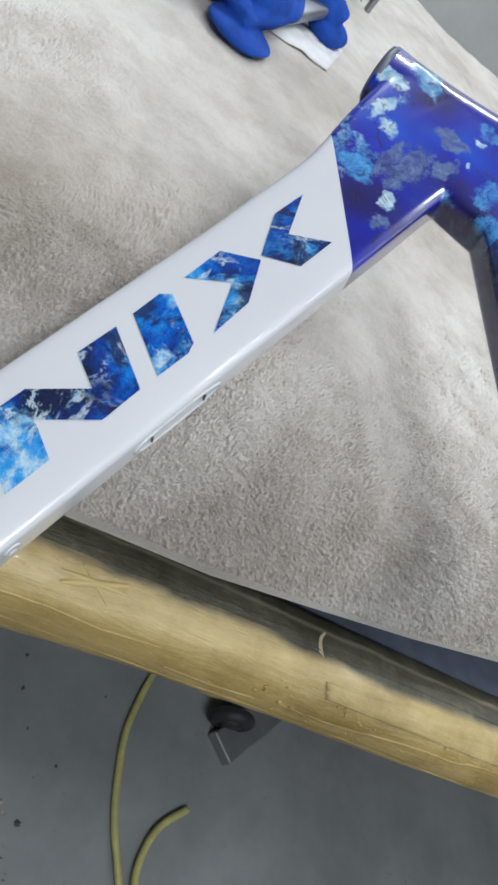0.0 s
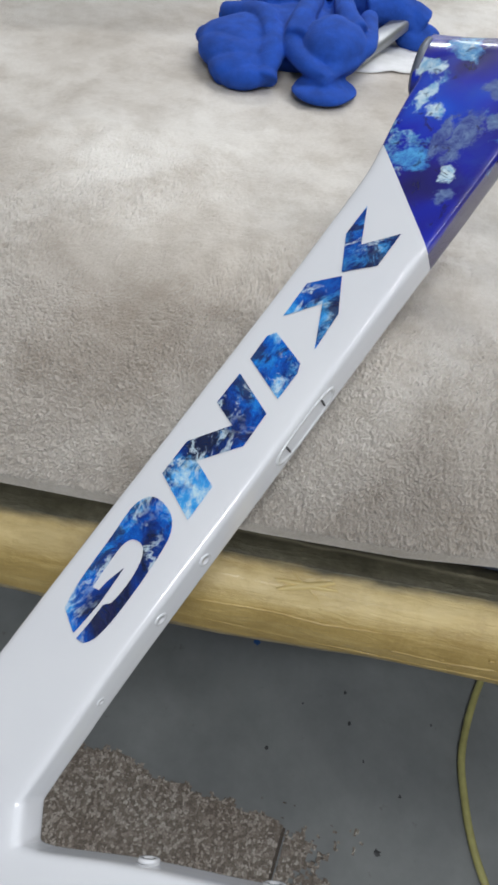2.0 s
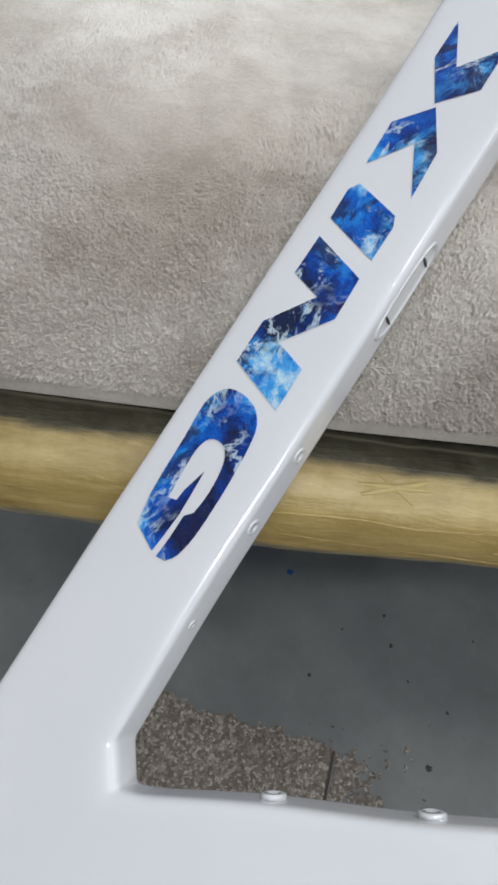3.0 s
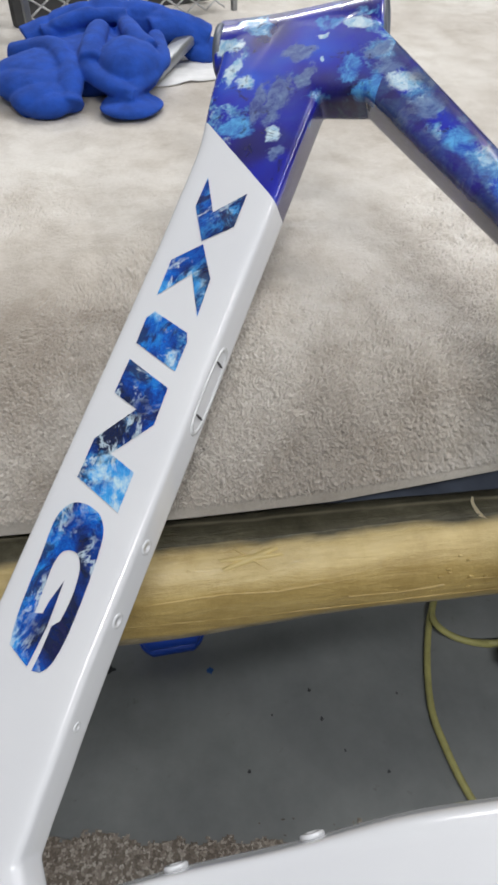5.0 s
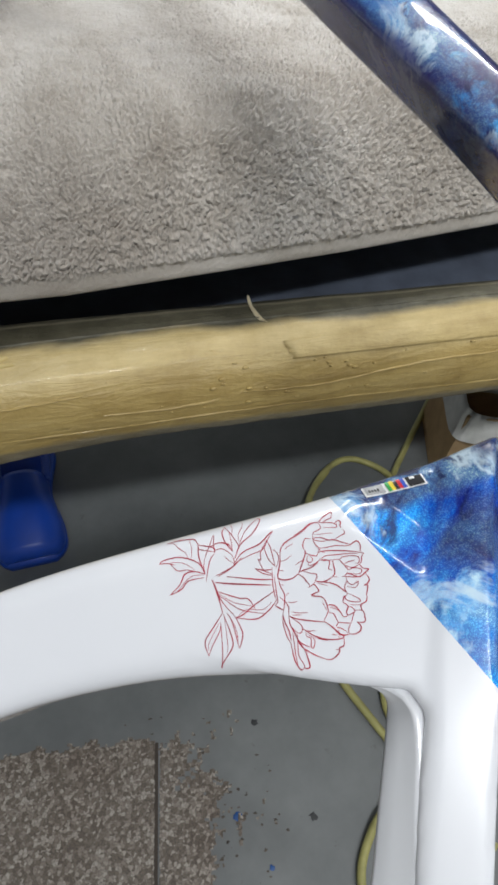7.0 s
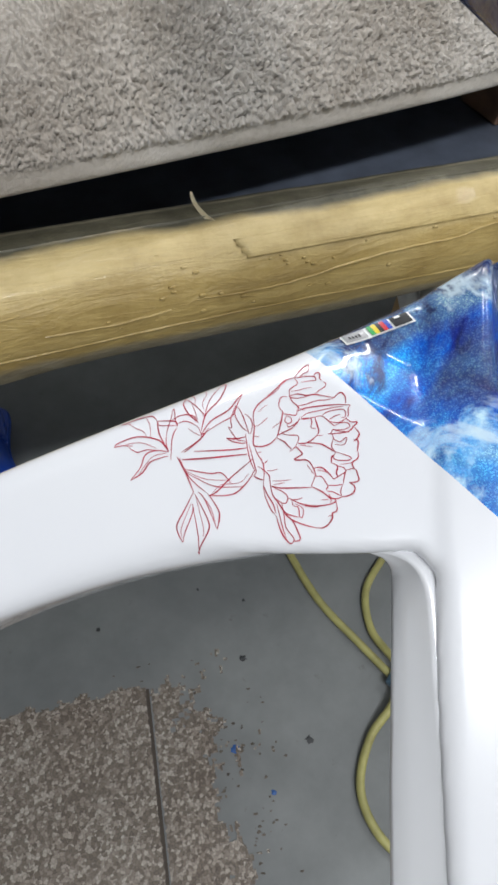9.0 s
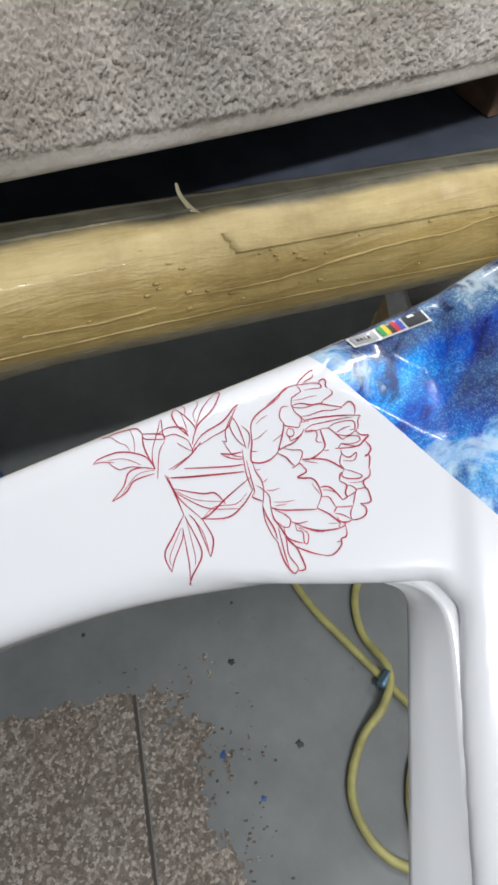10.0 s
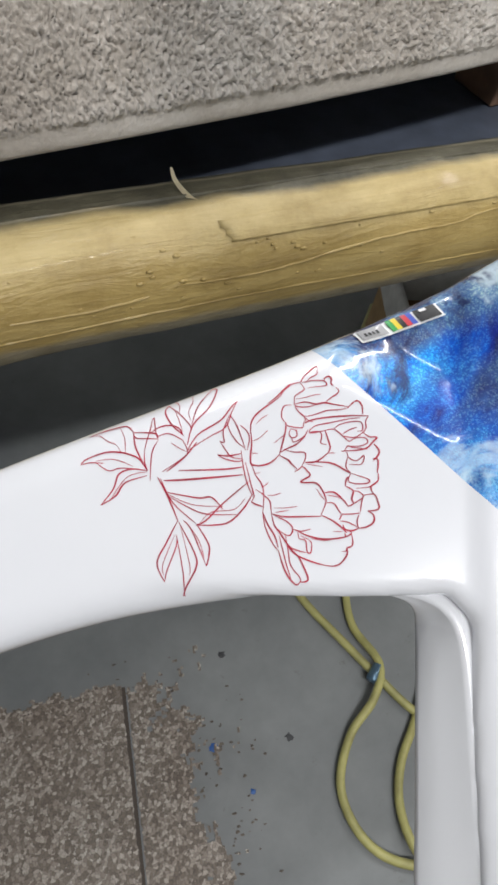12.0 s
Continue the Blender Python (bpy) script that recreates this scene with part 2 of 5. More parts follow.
def make_tape():
    """Clear film gone yellow, wound round the rail: dark and dull behind, a highlight painted creamy on top, ochre in
    front, grey where it ends below.
    """
    m = Nodes("yellowed_clear_tape", 0.5, 0.0, 0.05)
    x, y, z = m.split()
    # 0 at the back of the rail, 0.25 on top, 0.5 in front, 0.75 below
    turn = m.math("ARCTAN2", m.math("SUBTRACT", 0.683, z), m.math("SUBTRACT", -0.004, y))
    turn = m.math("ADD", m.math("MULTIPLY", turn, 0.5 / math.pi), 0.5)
    streak = m.noise(3.5, 6, 0.65, 0.5, m.stretch(3, 22, 22))
    wander = m.math("MULTIPLY", m.math("SUBTRACT", m.noise(7, 4, 0.6), 0.5), 0.09)
    ragged = m.math("MULTIPLY", m.math("SUBTRACT", m.noise(3, 5, 0.6, 0.5, m.stretch(8, 22, 22)), 0.5), 0.03)
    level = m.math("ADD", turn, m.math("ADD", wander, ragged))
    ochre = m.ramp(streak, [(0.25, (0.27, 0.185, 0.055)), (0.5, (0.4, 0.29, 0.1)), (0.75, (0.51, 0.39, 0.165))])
    lit_cream = m.ramp(streak, [(0.25, (0.44, 0.33, 0.135)), (0.6, (0.6, 0.475, 0.23)), (0.8, (0.7, 0.585, 0.33))])
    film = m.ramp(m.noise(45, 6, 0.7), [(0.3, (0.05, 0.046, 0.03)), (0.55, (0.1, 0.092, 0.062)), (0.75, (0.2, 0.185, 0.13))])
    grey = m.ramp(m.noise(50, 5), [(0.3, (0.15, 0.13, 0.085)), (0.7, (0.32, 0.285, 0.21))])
    # the highlight along the top is put into the colour as cream
    base = m.mix(m.ramp(level, [(0.35, (1, 1, 1)), (0.4, (0, 0, 0))]), ochre, lit_cream)
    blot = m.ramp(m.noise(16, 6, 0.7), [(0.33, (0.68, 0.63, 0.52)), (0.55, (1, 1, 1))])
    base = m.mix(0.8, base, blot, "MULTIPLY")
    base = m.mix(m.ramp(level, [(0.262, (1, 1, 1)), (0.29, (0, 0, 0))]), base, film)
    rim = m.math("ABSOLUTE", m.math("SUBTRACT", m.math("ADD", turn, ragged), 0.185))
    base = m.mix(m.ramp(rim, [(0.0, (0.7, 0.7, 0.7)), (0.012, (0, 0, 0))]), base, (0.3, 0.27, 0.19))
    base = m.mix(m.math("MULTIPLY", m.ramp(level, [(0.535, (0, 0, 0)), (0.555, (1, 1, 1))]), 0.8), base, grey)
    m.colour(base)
    m.rough(m.ramp(m.noise(30, 4), [(0.3, (0.34,) * 3), (0.7, (0.62,) * 3)]))
    m.bump(m.math("ADD", m.noise(4, 5, 0.7, 0.6, m.stretch(5, 26, 26)), m.math("MULTIPLY", m.noise(110, 3), 0.5)), 0.5, 0.004)
    return m.mat


TAPE = make_tape()


def make_floor():
    m = Nodes("grey_painted_concrete", 0.55)
    base = m.ramp(m.noise(3.5, 6, 0.65), [(0.3, (0.125, 0.135, 0.139)), (0.7, (0.23, 0.241, 0.244))])
    spots = m.ramp(m.noise(26, 6, 0.75), [(0.63, (0, 0, 0)), (0.72, (1, 1, 1))])
    m.colour(m.mix(m.math("MULTIPLY", spots, 0.5), base, (0.08, 0.07, 0.065)))
    m.bump(m.noise(60, 5), 0.15, 0.002)
    return m.mat


FLOOR = make_floor()


def make_aggregate():
    """Washed pebble screed, worn through the grey paint with a ragged edge."""
    m = Nodes("pebble_aggregate", 0.6)
    bent = m.warp(260.0, 0.005)
    cell = m.voronoi(225, "Color", coords=bent)
    stone = m.ramp(cell, [(0.2, (0.17, 0.14, 0.113)), (0.38, (0.22, 0.186, 0.156)), (0.5, (0.275, 0.237, 0.203)), (0.62, (0.345, 0.305, 0.265)), (0.8, (0.5, 0.46, 0.41))])
    rim = m.ramp(m.voronoi(225, "Distance", "DISTANCE_TO_EDGE", coords=bent), [(0.01, (0.62,) * 3), (0.12, (1,) * 3)])
    grit = m.ramp(m.noise(420, 4, 0.7), [(0.3, (0.75,) * 3), (0.7, (1.1,) * 3)])
    face = m.mix(1.0, m.mix(1.0, stone, rim, "MULTIPLY"), grit, "MULTIPLY")
    m.colour(m.mix(1.0, face, m.ramp(m.noise(7, 5), [(0.3, (0.76, 0.71, 0.68)), (0.65, (1, 1, 1))]), "MULTIPLY"))
    m.bump(m.noise(320, 4), 0.35, 0.0015)
    return m.mat


AGGREGATE = make_aggregate()
BLACK = plain("dark_laminate", (0.085, 0.1, 0.135), 0.4, vary=0.25)
STEEL = plain("grey_steel", (0.3, 0.31, 0.32), 0.4, 0.8)
WALL = plain("pale_plaster", (0.6, 0.6, 0.58), 0.9, scale=3)
WHITE = plain("white_lacquer", (0.67, 0.68, 0.716), 0.2, coat=0.8, scale=9, vary=0.03, bump=0)
BLUE_CLOTH = plain("blue_towel", (0.01, 0.062, 0.37), 0.95, scale=60, vary=0.25, bump=0.5)
BLUE_PLASTIC = plain("blue_plastic", (0.01, 0.06, 0.42), 0.4, scale=20)
HOSE = plain("yellow_green_hose", (0.37, 0.35, 0.13), 0.5, scale=30, vary=0.25)
CARD = plain("brown_cardboard", (0.4, 0.27, 0.14), 0.85)
RED_PLASTIC = plain("red_plastic", (0.5, 0.02, 0.03), 0.35)
DARK_LINE = plain("dark_joint", (0.07, 0.055, 0.045), 0.8)

# ---- mesh helpers ----


def mesh_object(name, bm, material, parent=None, label="", smooth=True):
    me = bpy.data.meshes.new(name)
    bm.to_mesh(me)
    bm.free()
    me.materials.append(material)
    if smooth:
        me.polygons.foreach_set("use_smooth", [True] * len(me.polygons))
    ob = new(name, me)
    if parent:
        ob.parent = parent
    if label:
        ob["label"] = label
    return ob


def part(name, bm, material, parent, label="", smooth=True):
    return mesh_object(name, bm, material, parent, label, smooth)


def box(bm, lo, hi, bevel=0.0, matrix=None):
    c = [(p + q) / 2 for p, q in zip(lo, hi)]
    s = [q - p for p, q in zip(lo, hi)]
    m = Matrix.Translation(c) @ Matrix.Diagonal((*s, 1))
    verts = bmesh.ops.create_cube(bm, size=1, matrix=(matrix @ m) if matrix else m)["verts"]
    if bevel:
        edges = list({e for v in verts for e in v.link_edges})
        bmesh.ops.bevel(bm, geom=edges, offset=bevel, segments=3, profile=0.5, affect="EDGES")
    return bm


def loft(bm, rings, cap=True):
    """Skin a list of equal rings of points."""
    rows_ = [[bm.verts.new(p) for p in ring] for ring in rings]
    n = len(rows_[0])
    for r, s in zip(rows_, rows_[1:]):
        for k in range(n):
            bm.faces.new((r[k], r[(k + 1) % n], s[(k + 1) % n], s[k]))
    if cap:
        bm.faces.new(list(reversed(rows_[0])))
        bm.faces.new(rows_[-1])
    return bm


def tube(bm, points, radius, sides=10, cap=True):
    pts = [Vector(p) for p in points]
    rings = []
    for i, p in enumerate(pts):
        d = (pts[min(i + 1, len(pts) - 1)] - pts[max(i - 1, 0)]).normalized()
        u = d.cross(Vector((0, 0, 1)) if abs(d.z) < 0.9 else Vector((1, 0, 0))).normalized()
        v = u.cross(d)
        r = float(radius[i] if isinstance(radius, (list, tuple)) else radius)
        rings.append([p + r * (math.cos(2 * math.pi * k / sides) * u + math.sin(2 * math.pi * k / sides) * v) for k in range(sides)])
    return loft(bm, rings, cap)


def spline(points, steps=8, closed=False):
    """Points along a smooth curve through the given points."""
    pts = [Vector(p) for p in points]
    n = len(pts)
    out = []
    for i in range(n if closed else n - 1):
        p0, p1, p2, p3 = (pts[(i + k) % n] if closed else pts[min(max(i + k, 0), n - 1)] for k in (-1, 0, 1, 2))
        for s in range(steps):
            t = s / steps
            out.append(0.5 * (2 * p1 + (p2 - p0) * t + (2 * p0 - 5 * p1 + 4 * p2 - p3) * t * t + (3 * p1 - p0 - 3 * p2 + p3) * t ** 3))
    if not closed:
        out.append(pts[-1])
    return out


# ---- room ----
bm = bmesh.new()
box(bm, (-3, -3, -0.1), (3, 3, 0))
floor = tagged(mesh_object("floor", bm, FLOOR, smooth=False), "grey painted concrete workshop floor with stains", "floor", kind="structure")
for name, lo, hi in (("wall_north", (-3, 3, 0), (3, 3.15, 2.8)), ("wall_south", (-3, -3.15, 0), (3, -3, 2.8)), ("wall_east", (3, -3.15, 0), (3.15, 3.15, 2.8)), ("wall_west", (-3.15, -3.15, 0), (-3, 3.15, 2.8))):
    tagged(mesh_object(name, box(bmesh.new(), lo, hi), WALL, smooth=False), "plain pale plastered workshop wall", "wall", kind="structure")
tagged(mesh_object("ceiling", box(bmesh.new(), (-3.15, -3.15, 2.8), (3.15, 3.15, 2.9)), WALL, smooth=False), "plain pale workshop ceiling", "ceiling", kind="structure")

askew = pose(-0.091, -0.062, 0, 0, 0, -9)


def screed(bm):
    """Small chips of screed, kept by a ragged outline, with one joint across."""
    size = 0.0035
    for i in range(-140, 60):
        for j in range(-220, 12):
            x, y = i * size, j * size
            right = 0.085 + 0.5 * min(0.0, y + 0.1) * -0.12
            wild = 0.035 * noise.noise((x * 16, y * 16, 2)) + 0.022 * noise.noise((x * 60, y * 60, 4)) + 0.014 * noise.noise((x * 170, y * 170, 6))
            inside = min((right - x + 2.2 * wild) * 0.8, -y - 0.006 + wild * (0.4 if x < 0 else 1.0))
            if inside < 0 or -0.006 < x < 0.001:
                continue
            h = 0.0022
            bm.faces.new([bm.verts.new(askew @ Vector((x + a * size + 0.0022 * noise.noise(((x + a * size) * 210, (y + b * size) * 210, 1)), y + b * size + 0.0022 * noise.noise(((x + a * size) * 210, (y + b * size) * 210, 5)), h))) for a, b in ((0, 0), (1, 0), (1, 1), (0, 1))])
    return bm


bm = screed(bmesh.new())
tagged(mesh_object("floor_joint", box(bmesh.new(), (-0.0062, -0.77, 0.0002), (0.0012, -0.006, 0.0012), 0.0, askew), DARK_LINE, smooth=False), "dark brown joint strip in the pebble screed", "floor joint", kind="structure")
tagged(mesh_object("pebble_screed", bm, AGGREGATE, smooth=False), "worn pebble aggregate screed patch set in the floor", "floor patch", kind="structure")

# ---- work bench ----
bench = tagged(new("work_bench"), "black work bench with a front rail wrapped in yellowed tape", "work bench")
part("table_top", box(bmesh.new(), (-1.3, 0.034, 0.66), (1.3, 1.25, 0.69), 0.003), BLACK, bench, smooth=False)


def rail(bm):
    rings = []
    for i in range(131):
        x = -1.3 + 2.6 * i / 130
        ring = []
        for k in range(28):
            t = 2 * math.pi * k / 28
            droop = 0.011 * min(max((-0.09 - x) / 0.12, 0.0), 1.0) * max(0.0, -math.sin(t)) ** 0.7
            r = 0.0395 + droop + 0.0012 * noise.noise((x * 6, math.cos(t) * 1.2, math.sin(t) * 1.2)) + 0.0006 * noise.noise((x * 40, math.cos(t) * 3, math.sin(t) * 3))
            ring.append((x, -0.004 + r * math.cos(t), 0.683 + r * math.sin(t)))
        rings.append(ring)
    return loft(bm, rings)


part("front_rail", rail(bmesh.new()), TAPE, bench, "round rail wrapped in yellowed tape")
for x in (-1.2, 1.2):
    for y in (0.06, 1.2):
        part("leg", box(bmesh.new(), (x - 0.025, y - 0.025, 0), (x + 0.025, y + 0.025, 0.66), 0.003), STEEL, bench, smooth=False)


def edge_y(x):
    """The front edge of the mat: along the rail at first, then drawn back from it."""
    return np.interp(x, (-1.0, -0.4, -0.2, -0.11, -0.02, 0.06, 0.175, 0.22, 1.0), (-0.012, -0.0075, -0.0058, -0.0028, 0.0075, 0.0172, 0.0345, 0.0425, 0.19))


def swirl_noise(x, y, seed=0):
    """Smooth random hills and dips, about one a unit, between -1 and 1."""
    xi, yi = np.floor(x).astype(np.int64), np.floor(y).astype(np.int64)
    xf, yf = x - xi, y - yi

    def corner(dx, dy):
        h = ((xi + dx) * 374761393 + (yi + dy) * 668265263 + seed * 974634777) & 0x7FFFFFFF
        h = ((h ^ (h >> 13)) * 1274126177) & 0x7FFFFFFF
        w = (h ^ (h >> 16)) % 6283 / 1000.0
        return np.cos(w) * (xf - dx) + np.sin(w) * (yf - dy)

    u, v = xf ** 3 * (xf * (6 * xf - 15) + 10), yf ** 3 * (yf * (6 * yf - 15) + 10)
    low = corner(0, 0) * (1 - u) + corner(1, 0) * u
    high = corner(0, 1) * (1 - u) + corner(1, 1) * u
    return 1.5 * (low * (1 - v) + high * v)


def mat_mesh():
    """The plush mat: rolled front with a plain hem, curly nubs of pile in front, matted and smoother behind."""
    xs = np.r_[np.arange(-1.0, -0.5, 0.01), np.arange(-0.5, 0.29, 0.00055), np.arange(0.29, 1.0, 0.01)]
    ds = np.r_[np.arange(0.0, 0.03, 0.0004), np.arange(0.03, 0.13, 0.0005), np.arange(0.13, 0.36, 0.0012), np.arange(0.36, 1.21, 0.012)]
    x, d = np.meshgrid(xs, ds, indexing="ij")
    sag = np.clip((-0.04 - x) / 0.2, 0, 1)
    t = np.clip(d / (0.062 + 0.12 * sag), 0, 1)
    z = 0.7595 + 0.0705 * ((1 - sag) * (1 - (1 - t) ** 2.4) + sag * t ** 0.75 * (1 - 0.25 * t) / 0.75)
    y = edge_y(x) + d * (1.22 - edge_y(x)) / 1.21
    rise = np.minimum(1, d / 0.03)
    z += rise * (0.005 * swirl_noise(x * 5, y * 5, 1) + 0.002 * swirl_noise(x * 13, y * 13, 2) + 0.0015 * swirl_noise(x * 45, y * 45, 3))
    run = np.cumsum(np.hypot(np.diff(d, axis=1, prepend=0), np.diff(z, axis=1, prepend=z[:, :1])), axis=1)
    p = np.stack((x, y, z), -1)
    n = np.cross(np.gradient(p, axis=0), np.gradient(p, axis=1))
    n /= np.linalg.norm(n, axis=-1, keepdims=True)
    # curly nubs
    wx, wy = x + 0.0025 * swirl_noise(x * 110, run * 110, 4), run + 0.0025 * swirl_noise(x * 110, run * 110, 5)
    cell = np.minimum(np.abs(swirl_noise(wx * 375, wy * 345, 6)) / 0.28, 1) ** 0.7 * (0.4 + 0.6 * np.minimum(np.abs(swirl_noise(wx * 265, wy * 330, 7)) / 0.25, 1) ** 0.7)
    fuzz = np.random.default_rng(3).normal(0, 1, x.shape)
    curl = 1.3 * cell + 0.3 * swirl_noise(wx * 420, wy * 420, 8) + 0.16 * fuzz
    # flattened locks, combed one way and another
    way = 2.5 * swirl_noise(x * 11, run * 11, 9)
    lx, ly = wx * np.cos(way) + wy * np.sin(way), wy * np.cos(way) - wx * np.sin(way)
    lock = 1 - np.abs(swirl_noise(lx * 70, ly * 210, 10)) * 2.2 + 0.5 * swirl_noise(x * 70, run * 70, 11)
    worn = np.clip(0.5 + 1.1 * swirl_noise(x * 7, run * 7, 12), 0.15, 1)
    near = np.clip((0.16 - d + 0.04 * swirl_noise(x * 8, d * 8, 13)) / 0.13, 0, 1) * np.clip(0.9 + 0.25 * swirl_noise(x * 9, d * 9, 14), 0.75, 1)
    far = np.clip((0.36 - d) / 0.16, 0, 1) * (1 - 0.8 * near)
    edge = np.clip((x + 0.5) / 0.02, 0, 1) * np.clip((0.29 - x) / 0.02, 0, 1) * np.clip(run / 0.0035, 0, 1)
    lift = edge * (0.0043 * near * curl + far * worn * (0.0026 * lock + 0.001 * curl))
    p += n * lift[..., None]
    p[..., 1] += (edge * 0.0012 * near * swirl_noise(wx * 160, wy * 160, 15))
    y0 = edge_y(xs)
    hem = [np.stack((xs, y0 + dy, np.full_like(xs, hz)), -1) for dy, hz in ((0.1, 0.7485), (0.006, 0.7487), (0.0005, 0.7497), (-0.001, 0.752), (-0.001, 0.756))]
    p = np.concatenate([np.stack(hem, 1), p], 1)
    nx, ny = p.shape[:2]
    ids = np.arange(nx * ny).reshape(nx, ny)
    quads = np.stack((ids[:-1, :-1], ids[1:, :-1], ids[1:, 1:], ids[:-1, 1:]), -1).reshape(-1, 4)
    me = bpy.data.meshes.new("plush_mat")
    me.vertices.add(nx * ny)
    me.vertices.foreach_set("co", p.ravel())
    me.loops.add(quads.size)
    me.loops.foreach_set("vertex_index", quads.ravel())
    me.polygons.add(len(quads))
    me.polygons.foreach_set("loop_start", np.arange(0, quads.size, 4))
    me.update(calc_edges=True)
    me.polygons.foreach_set("use_smooth", [True] * len(me.polygons))
    me.materials.append(PLUSH)
    return new("plush_mat", me)


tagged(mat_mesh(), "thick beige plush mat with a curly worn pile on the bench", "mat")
tagged(mesh_object("mat_base", box(bmesh.new(), (-0.95, 0.2, 0.69), (0.95, 1.2, 0.747), 0.003), BLACK, smooth=False), "black board under the plush mat on the bench", "board")

tagged(mesh_object("wood_block", box(bmesh.new(), (-0.03, -0.022, 0.0), (0.03, 0.022, 0.0572), 0.002, pose(0.3, 0.115, 0.6905, 0, 0, 9)), plain("brown_wood", (0.2, 0.12, 0.08), 0.7, scale=50, vary=0.3), smooth=False), "brown wooden spacer block under the plush mat", "wood block")

# ---- bicycle frame ----
EX, EY, EN = Vector((0.42775, 0.79341, 0.43305)), Vector((-0.82887, 0.5354, -0.16222)), Vector((-0.36057, -0.28955, 0.88665))
FRAME = Matrix.Translation((-0.28482, -0.11032, 0.77587)) @ Matrix((EX, EY, EN)).transposed().to_4x4()
CORE = -0.0165


def oval_tube(bm, stations, n=40, core=CORE):
    """A tube with a rounded square section: centre a, b, half width, half depth, squareness."""
    st = np.array(stations, float)
    run = np.r_[0, np.cumsum(np.linalg.norm(np.diff(st[:, :2], axis=0), axis=1))]
    at = np.linspace(0, run[-1], max(8, int(run[-1] / 0.008)))
    fine = np.array([np.interp(at, run, st[:, k]) for k in range(5)]).T
    for _ in range(4):
        fine[1:-1] = 0.25 * fine[:-2] + 0.5 * fine[1:-1] + 0.25 * fine[2:]
    rings = []
    for i, s in enumerate(fine):
        d = fine[min(i + 1, len(fine) - 1)][:2] - fine[max(i - 1, 0)][:2]
        d /= np.linalg.norm(d)
        side = np.array([-d[1], d[0]])
        ring = []
        for k in range(n):
            t = 2 * math.pi * k / n
            cs, sn = math.cos(t), math.sin(t)
            e = 2 / s[4]
            u, v = math.copysign(abs(cs) ** e, cs) * s[2], math.copysign(abs(sn) ** e, sn) * s[3]
            ring.append((s[0] + side[0] * u, s[1] + side[1] * u, core + v))
        rings.append(ring)
    return loft(bm, rings)


DOWN_TUBE = [(-0.13, 0.0095, 0.0355, 0.0125, 9), (0.0, 0.0129, 0.0339, 0.0125, 9), (0.25, 0.0133, 0.0338, 0.0125, 9), (0.34, 0.0142, 0.0352, 0.0125, 9), (0.39, 0.02, 0.041, 0.0125, 9), (0.43, 0.02, 0.047, 0.0125, 9), (0.452, 0.02, 0.048, 0.0125, 9)]
SEAT_TUBE = [(-0.135, -0.005, 0.03, 0.0125, 7), (-0.1135, -0.0539, 0.026, 0.0125, 7), (-0.0925, -0.0735, 0.0215, 0.0125, 7), (-0.0675, -0.102, 0.0186, 0.0125, 7), (-0.037, -0.146, 0.0172, 0.0125, 7), (-0.007, -0.1868, 0.0174, 0.0125, 7), (0.0122, -0.222, 0.0185, 0.0125, 6), (0.0253, -0.2525, 0.0214, 0.0125, 6), (0.0384, -0.2856, 0.0264, 0.0125, 6), (0.0825, -0.3465, 0.023, 0.0125, 7), (0.12, -0.4, 0.022, 0.0125, 7)]
TOP_TUBE = [(0.4443, -0.0163, 0.021, 0.0125, 8), (0.3989, -0.0629, 0.0189, 0.0125, 8), (0.3255, -0.1385, 0.0152, 0.0125, 5), (0.2828, -0.1828, 0.0132, 0.0125, 4.5), (0.1873, -0.2828, 0.0107, 0.0115, 4.5), (0.108, -0.364, 0.013, 0.0125, 8), (0.078, -0.386, 0.016, 0.0125, 8)]
SEAT_STAY = [(0.05, -0.3045, 0.0085, 0.0125, 14), (0.0, -0.306, 0.0088, 0.0125, 14), (-0.06, -0.3153, 0.0083, 0.0125, 14), (-0.18, -0.335, 0.009, 0.011, 10), (-0.3, -0.35, 0.008, 0.011, 10)]
CHAIN_STAY = [(-0.11, -0.01, 0.022, 0.0125, 4), (-0.16, -0.1, 0.016, 0.0125, 4), (-0.24, -0.235, 0.011, 0.011, 4), (-0.3, -0.35, 0.01, 0.011, 4)]
HEAD = ((0.437, 0.076), (0.464, -0.042))
TUBES = (("down_tube", DOWN_TUBE), ("seat_tube", SEAT_TUBE), ("top_tube", TOP_TUBE), ("seat_stay", SEAT_STAY), ("chain_stay", CHAIN_STAY))


def head_tube(bm):
    p, q = np.array(HEAD[0]), np.array(HEAD[1])
    rings = []
    d = (q - p) / np.linalg.norm(q - p)
    side = np.array([-d[1], d[0]])
    for i in range(17):
        t = i / 16
        r = 0.0165 + 0.0095 * (1 - t) ** 3 + 0.0055 * t ** 3
        c = p + (q - p) * t
        rings.append([(c[0] + side[0] * r * math.cos(w), c[1] + side[1] * r * math.cos(w), CORE + (min(r, 0.0126) if w < math.pi else r) * math.copysign(abs(math.sin(w)) ** 0.7, math.sin(w))) for w in [2 * math.pi * k / 40 for k in range(40)]])
    return loft(bm, rings)


